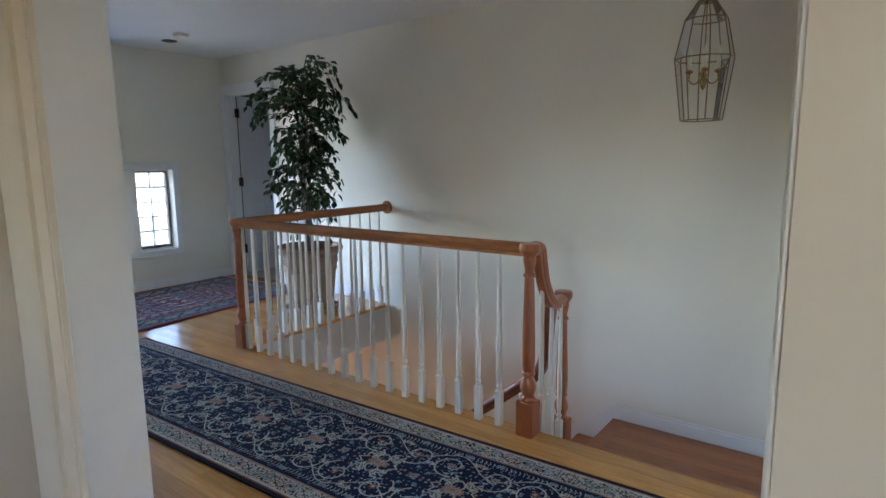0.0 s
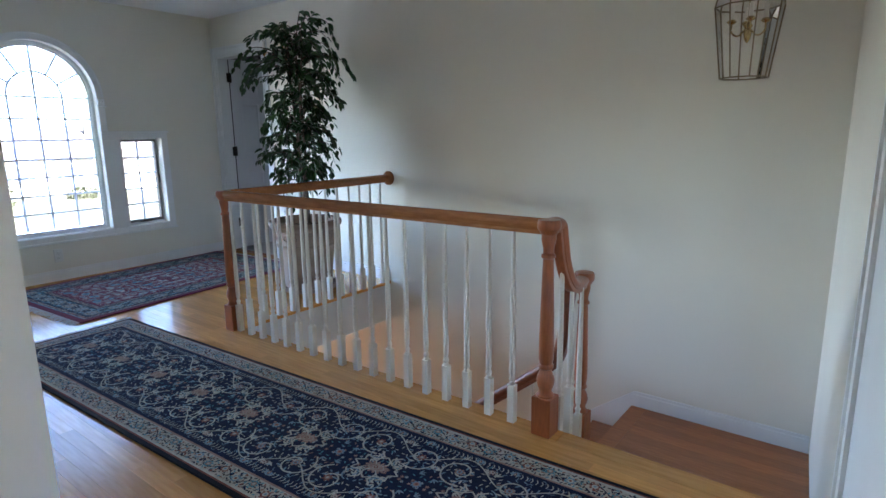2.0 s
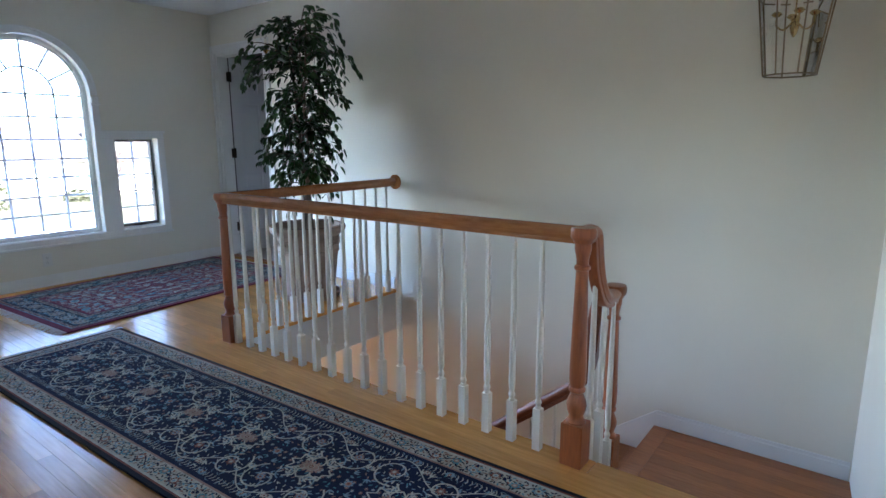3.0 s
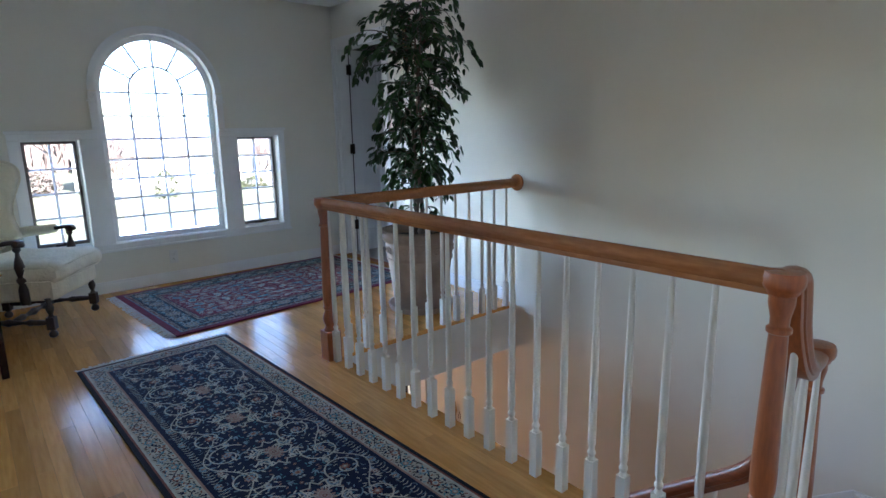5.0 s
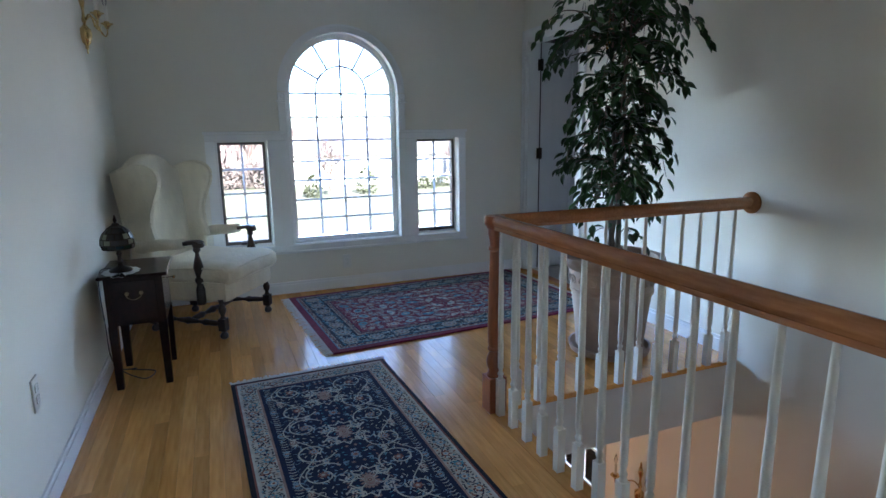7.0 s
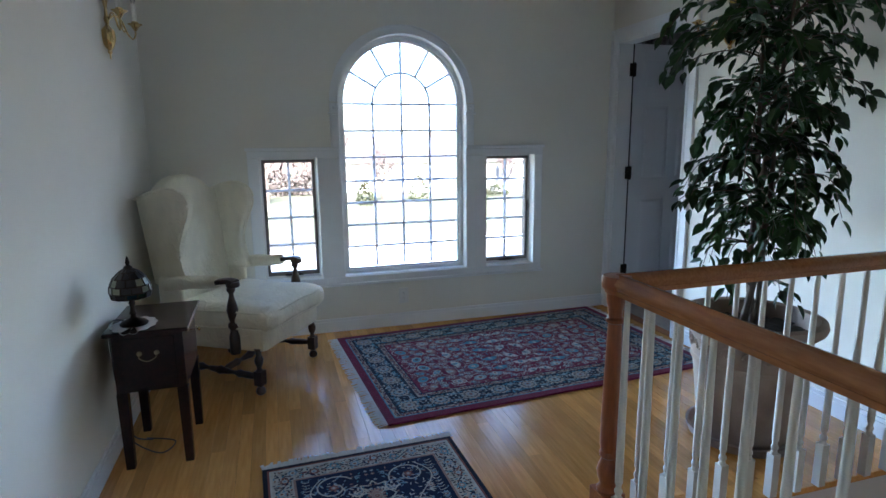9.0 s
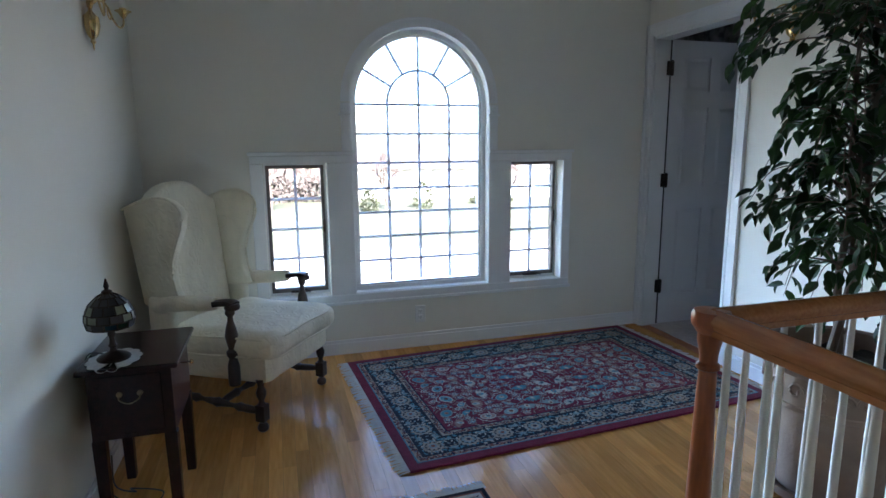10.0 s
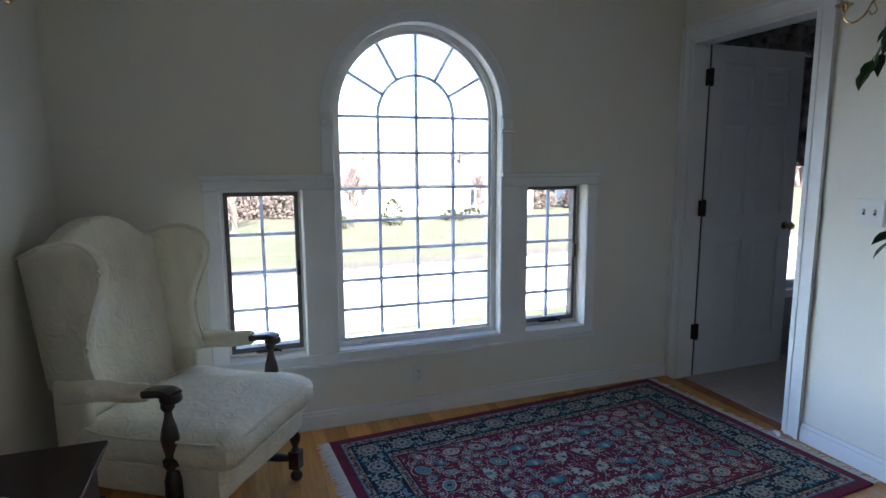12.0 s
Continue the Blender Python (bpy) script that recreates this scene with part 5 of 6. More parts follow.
EDGE = rug_mat("wool_dark_edge", (0.010, 0.010, 0.022), sheen=0.02)


class Pattern:
    """Flat woven figures in x, y, gathered by yarn colour; each later layer lies a hair higher."""

    def __init__(self, z):
        self.z, self.v, self.f, self.count = z, {}, {}, 0

    def poly(self, m, pts, layer):
        v, f = self.v.setdefault(m, []), self.f.setdefault(m, [])
        n = len(v)
        self.count += 1
        z = self.z + layer * 0.00035 + (self.count % 48) * 0.000006
        v.extend((x, y, z) for x, y in pts)
        f.append(tuple(range(n, n + len(pts))))

    def blob(self, m, x, y, rx, ry, a, layer, n=8):
        c, s = math.cos(a), math.sin(a)
        self.poly(m, [(x + rx * math.cos(t) * c - ry * math.sin(t) * s, y + rx * math.cos(t) * s + ry * math.sin(t) * c) for t in [math.tau * k / n for k in range(n)]], layer)

    def line(self, m, pts, w, layer):
        for (x0, y0), (x1, y1) in zip(pts, pts[1:]):
            d = math.hypot(x1 - x0, y1 - y0) or 1
            nx, ny = -(y1 - y0) / d * w / 2, (x1 - x0) / d * w / 2
            ex, ey = (x1 - x0) / d * w * 0.25, (y1 - y0) / d * w * 0.25
            self.poly(m, [(x0 - ex + nx, y0 - ey + ny), (x0 - ex - nx, y0 - ey - ny), (x1 + ex - nx, y1 + ey - ny), (x1 + ex + nx, y1 + ey + ny)], layer)

    def flower(self, x, y, r, ms, petals=8, a=0.0, layer=3):
        for k in range(petals):
            t = a + math.tau * k / petals
            self.blob(ms[0], x + 0.62 * r * math.cos(t), y + 0.62 * r * math.sin(t), r * 0.40, r * 0.25, t, layer, 7)
        self.blob(ms[1], x, y, r * 0.55, r * 0.55, 0, layer + 1, 10)
        self.blob(ms[2], x, y, r * 0.28, r * 0.28, 0, layer + 2, 8)

    def palmette(self, x, y, r, a, ms, layer=3):
        for k in range(-3, 4):
            t = a + k * 0.42
            self.blob(ms[0], x + 0.55 * r * math.cos(t), y + 0.55 * r * math.sin(t), r * 0.48, r * 0.16, t, layer, 7)
        self.blob(ms[1], x + r * 0.25 * math.cos(a), y + r * 0.25 * math.sin(a), r * 0.42, r * 0.26, a, layer + 1, 9)
        self.blob(ms[2], x + r * 0.2 * math.cos(a), y + r * 0.2 * math.sin(a), r * 0.2, r * 0.12, a, layer + 2, 7)

    def spray(self, m, x, y, a, L, layer=2):
        for s in (-1, 0, 1):
            self.blob(m, x + L * 0.5 * math.cos(a + s * 0.6), y + L * 0.5 * math.sin(a + s * 0.6), L * 0.5, L * 0.13, a + s * 0.6, layer, 6)

    def spiral(self, m, x, y, r, a, turn, w, layer, leaf=None, turns=1.15):
        pts = []
        n = 22
        for k in range(n + 1):
            u = k / n
            q = r * (1 - 0.80 * u)
            t = a + turn * math.tau * turns * u
            pts.append((x + q * math.cos(t), y + q * math.sin(t)))
        self.line(m, pts, w, layer)
        if leaf:
            for k in range(2, n, 2):
                px, py = pts[k]
                t = math.atan2(pts[k + 1][1] - py, pts[k + 1][0] - px) + (0.9 if k % 4 else -0.9)
                self.blob(leaf, px + 0.012 * math.cos(t), py + 0.012 * math.sin(t), 0.013, 0.0042, t, layer, 6)
        return pts[-1]

    def build(self, parent):
        for m, v in self.v.items():
            me = bpy.data.meshes.new("pattern")
            me.from_pydata(v, [], self.f[m])
            me.update()
            if me.polygons and sum(p.normal.z for p in me.polygons) < 0:
                me.flip_normals()
            me.materials.append(m)
            ob = new("woven_pattern", me)
            ob.parent = parent
            tagged(ob, m.name.replace("wool_", "") + " woven figures", kind="stuff")


def rug_base(name, m, L, W, label, field, edge, thick=0.010):
    r = base(name, m, label, "rug", "oriental rugs")
    bm = bmesh.new()
    nx, ny = 60, 20
    g = [[bm.verts.new((-L / 2 + L * i / nx, -W / 2 + W * j / ny, thick)) for j in range(ny + 1)] for i in range(nx + 1)]
    for i in range(nx):
        for j in range(ny):
            bm.faces.new((g[i][j], g[i + 1][j], g[i + 1][j + 1], g[i][j + 1]))
    rim = [g[i][0] for i in range(nx + 1)] + [g[nx][j] for j in range(1, ny + 1)] + [g[i][ny] for i in range(nx - 1, -1, -1)] + [g[0][j] for j in range(ny - 1, 0, -1)]
    low = [bm.verts.new((v_.co.x * 1.001, v_.co.y * 1.002, 0.0)) for v_ in rim]
    for i in range(len(rim)):
        k = (i + 1) % len(rim)
        bm.faces.new((rim[i], low[i], low[k], rim[k]))
    part("wool", bm, edge, r)
    return r


def band(p, m, L, W, inset0, inset1, layer):
    a, b, c, d = L / 2 - inset0, W / 2 - inset0, L / 2 - inset1, W / 2 - inset1
    p.poly(m, [(-a, -b), (a, -b), (a, -d), (-a, -d)], layer)
    p.poly(m, [(-a, d), (a, d), (a, b), (-a, b)], layer)
    p.poly(m, [(-a, -d), (-c, -d), (-c, d), (-a, d)], layer)
    p.poly(m, [(c, -d), (a, -d), (a, d), (c, d)], layer)


def fringe(parent, x, W, sgn, L=0.055, seed=1):
    rg = random.Random(seed)
    bm = bmesh.new()
    y = -W / 2
    while y < W / 2:
        w_ = rg.uniform(0.008, 0.013)
        dx, dy = L * rg.uniform(0.75, 1.15), rg.uniform(-0.012, 0.012)
        z = rg.uniform(0.002, 0.007)
        q = [(x, y, 0.007), (x + sgn * dx * 0.5, y + dy * 0.3, z + 0.002), (x + sgn * dx, y + dy, z * 0.5)]
        for i in range(2):
            vs = [bm.verts.new(c) for c in ((q[i][0], q[i][1], q[i][2]), (q[i + 1][0], q[i + 1][1], q[i + 1][2]), (q[i + 1][0], q[i + 1][1] + w_, q[i + 1][2]), (q[i][0], q[i][1] + w_, q[i][2]))]
            bm.faces.new(vs)
        y += w_ * 0.8
    me = bpy.data.meshes.new("fringe")
    bm.to_mesh(me)
    bm.free()
    me.materials.append(FRINGE)
    ob = new("fringe", me)
    ob.parent = parent
    tagged(ob, "cream wool fringe", kind="stuff")


# blue runner
RL, RW = 3.75, 0.82
RA = 2.2
ca_, sa_ = math.cos(radians(RA)), math.sin(radians(RA))
cx_, cy_ = -4.08 + RL / 2 * ca_ - RW / 2 * sa_, 1.362 + RL / 2 * sa_ + RW / 2 * ca_
runner = rug_base("runner_rug", pose(cx_, cy_, 0.0025, 0, 0, RA), RL, RW, "navy oriental runner rug with ivory scrolling vines on oak", NAVY, EDGE)
P = Pattern(0.0104)
band(P, RUST, RL, RW, 0.018, 0.026, 0)
band(P, IVORY, RL, RW, 0.026, 0.034, 0)
band(P, STONE, RL, RW, 0.034, 0.115, 0)
band(P, ROSE, RL, RW, 0.115, 0.124, 0)
band(P, NAVY, RL, RW, 0.124, 0.130, 0)
rg = random.Random(5)


def border_run(p, x0, y0, x1, y1, w, step, cols, vine, dark):
    L_ = math.hypot(x1 - x0, y1 - y0)
    dx, dy = (x1 - x0) / L_, (y1 - y0) / L_
    nx, ny = -dy, dx
    n = max(1, round(L_ / step))
    pts = []
    for k in range(n * 8 + 1):
        u = L_ * k / (n * 8)
        o = math.sin(math.pi * k / 8) * w * 0.27
        pts.append((x0 + dx * u + nx * o, y0 + dy * u + ny * o))
    p.line(vine, pts, 0.0042, 1)
    for k in range(n):
        u = L_ * (k + 0.5) / n
        s = 1 if k % 2 else -1
        c = cols[k % len(cols)]
        fx, fy = x0 + dx * u - nx * s * w * 0.10, y0 + dy * u - ny * s * w * 0.10
        p.flower(fx, fy, w * 0.27, c, 7, k, 3)
        for q in range(7):
            t = rg.uniform(0, math.tau)
            e, o = rg.uniform(-0.5, 0.5) * step, rg.uniform(-0.38, 0.38) * w
            p.blob(dark[q % len(dark)], x0 + dx * (u + e) + nx * o, y0 + dy * (u + e) + ny * o, 0.0105, 0.0045, t, 1, 6)


bo = 0.0745
hx_, hy_ = RL / 2 - bo, RW / 2 - bo
for q in ((-hx_, -hy_, hx_, -hy_), (hx_, hy_, -hx_, hy_), (-hx_, hy_, -hx_, -hy_), (hx_, -hy_, hx_, hy_)):
    border_run(P, *q, 0.08, 0.085, ((RUST, IVORY, SKY), (SKY, IVORY, RUST), (TEAL, ROSE, IVORY)), NAVY, (NAVY, IVORY, TEAL, NAVY, RUST))
P.poly(NAVY, [(-RL / 2 + 0.130, -RW / 2 + 0.130), (RL / 2 - 0.130, -RW / 2 + 0.130), (RL / 2 - 0.130, RW / 2 - 0.130), (-RL / 2 + 0.130, RW / 2 - 0.130)], 0)
FH = RW / 2 - 0.135
n_ = 9
stp = (RL - 0.28) / n_
for k in range(n_):
    x = -RL / 2 + 0.14 + stp * (k + 0.5)
    for q in range(14):
        t = math.tau * q / 14
        P.blob(ROSE, x + 0.042 * math.cos(t), 0.027 * math.sin(t), 0.011, 0.006, t, 4, 7)
    P.blob(BEIGE, x, 0, 0.037, 0.022, 0, 5, 14)
    P.blob(ROSE, x, 0, 0.032, 0.018, 0, 6, 14)
    P.flower(x, 0, 0.017, (BEIGE, RUST, BEIGE), 8, 0, 7)
    for sx_ in (-1, 1):
        for sy in (-1, 1):
            P.line(IVORY, [(x + sx_ * 0.105, 0), (x + sx_ * 0.075, sy * 0.018), (x + sx_ * 0.085, sy * 0.050), (x + sx_ * 0.045, sy * 0.042), (x, sy * 0.075)], 0.0062, 3)
    P.flower(x + stp / 2, 0, 0.022, (SKY, ROSE, RUST), 8, 0, 4) if k < n_ - 1 else None
    for sy in (-1, 1):
        for sx_ in (-1, 1):
            P.spiral(IVORY, x + sx_ * 0.105, sy * 0.150, 0.086, -sy * math.pi / 2 + (0.5 if sx_ < 0 else -0.5), sx_ * sy, 0.0068, 2, SKY)
            P.spiral(SKY, x + sx_ * 0.050, sy * 0.075, 0.045, sy * math.pi / 2, -sx_ * sy, 0.0055, 2, IVORY, 0.9)
            P.line(IVORY, [(x, 0), (x + sx_ * 0.03, sy * 0.035), (x + sx_ * 0.022, sy * 0.075), (x + sx_ * 0.05, sy * 0.10)], 0.0070, 2)
            P.flower(x + sx_ * 0.105, sy * 0.150, 0.021, ((RUST, ROSE, IVORY), (ROSE, SKY, RUST))[k % 2], 7, 0.3, 4)
            P.palmette(x + sx_ * 0.075, sy * 0.245, 0.024, sy * 1.57, (SKY, RUST, IVORY), 4)
            P.spray(IVORY, x + sx_ * 0.02, sy * 0.20, sy * 1.2, 0.030)
            P.spray(SKY, x + sx_ * 0.16, sy * 0.06, sx_ * 0.8 * sy, 0.028)
            P.spray(IVORY, x + sx_ * 0.055, sy * 0.035, sx_ * 0.5 * sy, 0.026)
            for q in range(7):
                P.blob((IVORY, SKY, SKY, ROSE, TEAL)[q % 5], x + sx_ * rg.uniform(0.0, 0.19), sy * rg.uniform(0.03, FH - 0.01), 0.010, 0.0035, rg.uniform(0, 3.1), 2, 6)
        P.palmette(x + stp / 2, sy * 0.11, 0.026, sy * 1.57, (IVORY, SKY, RUST), 4)
        P.flower(x, sy * 0.215, 0.016, (ROSE, IVORY, RUST), 6, 0, 4)
for sy in (-1, 1):
    run = [(-RL / 2 + 0.15 + (RL - 0.30) * k / 300, sy * (0.190 + 0.050 * math.sin(math.tau * k / 300 * n_))) for k in range(301)]
    P.line(IVORY, run, 0.0052, 2)
    for k in range(3, 298, 4):
        a = math.atan2(run[k + 1][1] - run[k][1], run[k + 1][0] - run[k][0])
        d_ = 0.8 if k % 8 else -0.8
        P.blob((IVORY, SKY)[k % 3 == 0], run[k][0] + 0.013 * math.cos(a + d_), run[k][1] + 0.013 * math.sin(a + d_), 0.013, 0.0036, a + d_, 2, 6)


def sown(x0, x1, y0, y1, step):
    """Places strewn evenly with a little unrest."""
    nx, ny = max(1, round((x1 - x0) / step)), max(1, round((y1 - y0) / step))
    return [(x0 + (x1 - x0) * (i + 0.5 + rg.uniform(-0.3, 0.3)) / nx, y0 + (y1 - y0) * (j + 0.5 + rg.uniform(-0.3, 0.3)) / ny) for i in range(nx) for j in range(ny)]


def comma(p, m, x, y, a, L_, w_, layer=1):
    p.line(m, [(x + L_ * math.cos(a + t), y + L_ * math.sin(a + t)) for t in (0, 0.6, 1.2, 1.8)], w_, layer)


for i, (x, y) in enumerate(sown(-RL / 2 + 0.14, RL / 2 - 0.14, 0.0, RW / 2 - 0.14, 0.030)):
    a = rg.uniform(0, math.tau)
    for sy in (-1, 1):
        if i % 9 == 0:
            P.flower(x, sy * y, 0.0085, ((SKY, IVORY, RUST), (ROSE, RUST, IVORY))[i % 2], 6, a, 2)
        elif i % 9 < 4:
            P.blob((SKY, TEAL, ROSE)[i % 3], x, sy * y, 0.0085, 0.0032, sy * a, 1, 6)
        elif i % 9 < 7:
            P.blob(IVORY, x, sy * y, 0.0095, 0.0026, sy * a, 1, 6)
        else:
            comma(P, SKY, x, sy * y, sy * a, 0.013, 0.0026)
for s_ in (-1, 1):
    for k in range(int((RL - 0.3) / 0.020)):
        x = -RL / 2 + 0.15 + 0.020 * k
        P.line(IVORY, [(x, s_ * (RW / 2 - 0.146)), (x + 0.008, s_ * (RW / 2 - 0.158)), (x + 0.005, s_ * (RW / 2 - 0.172))], 0.0035, 2)
    for q in (sown(-RL / 2 + 0.04, RL / 2 - 0.04, RW / 2 - 0.113, RW / 2 - 0.037, 0.0150), sown(-RW / 2 + 0.12, RW / 2 - 0.12, RL / 2 - 0.113, RL / 2 - 0.037, 0.0150)):
        for k, (x, y) in enumerate(q):
            u, v_ = (x, s_ * y) if y < 1 else (s_ * y, x)
            P.blob((NAVY, BEIGE, EDGE, RUST, NAVY, TEAL, NAVY)[k % 7], u, v_, 0.0080, 0.0036, rg.uniform(0, 3.1), 1, 6)
P.build(runner)
fringe(runner, -RL / 2, RW, -1, 0.055, 3)
fringe(runner, -RL / 2 + 0.004, RW, -1, 0.045, 8)

# red rug
QL, QW = 2.02, 1.31
red = rug_base("oriental_rug", pose(-5.035, 2.893, 0.0025, 0, 0, 94.3), QL, QW, "dark red oriental rug with navy flowered border and cream fringe", MAROON, MAROON)
P = Pattern(0.0104)
band(P, TEAL, QL, QW, 0.045, 0.052, 0)
band(P, BEIGE, QL, QW, 0.052, 0.080, 0)
band(P, INK, QL, QW, 0.080, 0.225, 0)
band(P, BEIGE, QL, QW, 0.225, 0.256, 0)
band(P, NAVY, QL, QW, 0.256, 0.262, 0)
for off, w_, st_, cols, vine, dark in ((0.066, 0.028, 0.05, ((RUST, SKY, NAVY), (NAVY, ROSE, IVORY)), RUST, (NAVY, RUST)), (0.1525, 0.135, 0.125, ((CREAM, TEAL, BEIGE), (BEIGE, FADED, ROSE)), FADED, (TEAL, FADED, TEAL, BEIGE, CREAM, TEAL)), (0.2405, 0.03, 0.05, ((RUST, SKY, NAVY), (NAVY, ROSE, IVORY)), RUST, (NAVY, RUST))):
    hx_, hy_ = QL / 2 - off, QW / 2 - off
    for q in ((-hx_, -hy_, hx_, -hy_), (hx_, hy_, -hx_, hy_), (-hx_, hy_, -hx_, -hy_), (hx_, -hy_, hx_, hy_)):
        if w_ < 0.1:
            border_run(P, *q, w_, st_, cols, vine, dark)
            continue
        L_ = math.hypot(q[2] - q[0], q[3] - q[1])
        dx, dy = (q[2] - q[0]) / L_, (q[3] - q[1]) / L_
        n = round(L_ / 0.17)
        for k, (u, o) in enumerate(sown(-0.06, L_ + 0.06, -0.060, 0.060, 0.024)):
            P.blob((TEAL, BEIGE, FADED, CREAM, TEAL)[k % 5], q[0] + dx * u - dy * o, q[1] + dy * u + dx * o, 0.0100, 0.0042, rg.uniform(0, 3.1), 1, 6)
        for k in range(n):
            u = L_ * k / n
            x, y = q[0] + dx * u, q[1] + dy * u
            P.flower(x, y, 0.054, (BEIGE, BEIGE, BEIGE), 11, k, 1)
            P.blob(INK, x, y, 0.038, 0.038, 0, 4, 16)
            P.flower(x, y, 0.036, ((BEIGE, FADED, RUST), (FADED, BEIGE, NAVY))[k % 2], 9, k, 5)
            xm, ym = x + dx * L_ / n / 2, y + dy * L_ / n / 2
            for s_ in (-1, 1):
                P.line(FADED, [(xm + dx * (0.05 * c) - dy * s_ * 0.045 * math.sin((c + 1) * 1.57), ym + dy * (0.05 * c) + dx * s_ * 0.045 * math.sin((c + 1) * 1.57)) for c in (-1, -0.6, -0.2, 0.2, 0.6, 1)], 0.0045, 1)
                P.palmette(xm - dy * s_ * 0.030, ym + dx * s_ * 0.030, 0.022, math.atan2(dx * s_, -dy * s_), (FADED, TEAL, CREAM), 3)
                for c in (-0.032, 0.0, 0.032):
                    P.spray((TEAL, CREAM, FADED)[k % 3], xm + dx * c - dy * s_ * 0.052, ym + dy * c + dx * s_ * 0.052, math.atan2(dy, dx) + c * 30, 0.020)
hx_, hy_ = QL / 2 - 0.27, QW / 2 - 0.27
rg = random.Random(9)
spots = []
for k in range(5000):
    r = (0.044, 0.036, 0.028, 0.020)[min(3, k // 90)]
    x, y = rg.uniform(r, hx_ - r), rg.uniform(r, hy_ - r)
    if all((x - a) ** 2 + (y - b) ** 2 > (1.10 * (r + c)) ** 2 for a, b, c in spots):
        spots.append((x, y, r))
for i, (x, y, r) in enumerate(spots):
    c = ((FADED, TEAL, CREAM), (CREAM, FADED, RUST), (TEAL, CREAM, ROSE), (FADED, CREAM, NAVY), (CREAM, ROSE, TEAL))[i % 5]
    a = rg.uniform(0, math.tau)
    for sx_ in (-1, 1):
        for sy in (-1, 1):
            t = math.atan2(sy * math.sin(a), sx_ * math.cos(a))
            if r > 0.025 and i % 3:
                P.palmette(sx_ * x - r * 0.4 * math.cos(t), sy * y - r * 0.4 * math.sin(t), r * 1.25, t, (c[1], c[0], c[2]), 3)
            elif r > 0.025:
                P.blob(CREAM if i % 2 else FADED, sx_ * x, sy * y, r * 0.98, r * 0.72, t, 2, 12)
                P.blob(c[1] if c[1] is not CREAM else TEAL, sx_ * x, sy * y, r * 0.84, r * 0.58, t, 3, 12)
                P.flower(sx_ * x, sy * y, r * 0.5, (c[0], c[2], RUST), 7, t, 4)
            else:
                P.flower(sx_ * x, sy * y, r * 0.95, c, 6, t, 4)
            comma(P, (CREAM, FADED, ROSE)[i % 3], sx_ * x, sy * y, t, r * 1.25, 0.0040, 2)
            comma(P, (ROSE, CREAM, FADED)[i % 3], sx_ * x, sy * y, t + 3.1, r * 1.25, 0.0040, 2)
for k, (x, y) in enumerate(sown(0.0, hx_, 0.0, hy_, 0.027)):
    a = rg.uniform(0, math.tau)
    if any((x - p) ** 2 + (y - q) ** 2 < (c * 0.95) ** 2 for p, q, c in spots):
        continue
    for sx_ in (-1, 1):
        for sy in (-1, 1):
            t = math.atan2(sy * math.sin(a), sx_ * math.cos(a))
            if k % 3:
                comma(P, (CREAM, ROSE, FADED, BEIGE)[k % 4], sx_ * x, sy * y, t, 0.0125, 0.0046)
            else:
                P.blob((BEIGE, TEAL, CREAM)[k % 9 // 3], sx_ * x, sy * y, 0.0085, 0.0042, t, 1, 7)
P.build(red)
fringe(red, -QL / 2, QW, -1, 0.06, 4)
fringe(red, QL / 2, QW, 1, 0.06, 5)

# ---- outdoors ----
GRASS = mat("winter_grass", (0.072, 0.076, 0.034), 0.95, scale=0.8, color2=(0.105, 0.098, 0.055), bump=0.5, bscale=8)
ASPHALT = mat("pale_asphalt", (0.56, 0.545, 0.51), 0.9, var=0.15, scale=0.6, bump=0.2, bscale=30)
CONCRETE = mat("kerb_concrete", (0.07, 0.065, 0.055), 0.85, var=0.2, scale=2)
SIDING = mat("white_siding", (0.62, 0.60, 0.56), 0.7, var=0.06, scale=0.8)
SHINGLE = mat("grey_shingle", (0.13, 0.115, 0.11), 0.85, var=0.3, scale=3)
WINDARK = mat("dark_window", (0.10, 0.11, 0.13), 0.5, spec=0.1)
DARKBARK = mat("tree_bark", (0.12, 0.09, 0.07), 0.9, var=0.3, scale=6)
TWIGS = mat("tree_twigs", (0.13, 0.095, 0.08), 0.9, var=0.3, scale=2)
HEDGE = mat("bare_hedge", (0.13, 0.105, 0.09), 0.9, var=0.4, scale=2, spec=0.05)
SHRUB = mat("evergreen", (0.050, 0.055, 0.030), 0.9, spec=0.05, var=0.5, scale=4, rnd=0.4)
bm = bmesh.new()
box(bm, -900, 900, -900, 900, GROUND - 0.5, GROUND)
structure("ground", bm, GRASS, "pale winter lawn reaching the horizon")
M_ROAD = pose(-23.4, 8, GROUND, 0, 0, 4)
bm = bmesh.new()
box(bm, -4.6, 4.6, -90, 90, -0.2, 0.012, M_ROAD)
structure("road", bm, ASPHALT, "sunlit pale asphalt road")
bm = bmesh.new()
for k in range(-60, 60):
    box(bm, -4.9, -4.62, k * 1.5, k * 1.5 + 1.48, -0.1, 0.12, M_ROAD)
structure("kerb", bm, CONCRETE, "pale kerb stones along the road")
bm = bmesh.new()
box(bm, -6.6, -5.1, -90, 90, -0.2, 0.03, M_ROAD)
structure("pavement", bm, mat("verge", (0.10, 0.085, 0.06), 0.95, var=0.3, scale=0.8), "brownish verge along the kerb")
# Out of view below the sills; widened and paled to bounce sunlight indoors.
bm = bmesh.new()
box(bm, -17.0, -6.4, -9.0, 17.0, GROUND - 0.1, GROUND + 0.015)
structure("driveway", bm, ASPHALT, "sunlit driveway by the house")


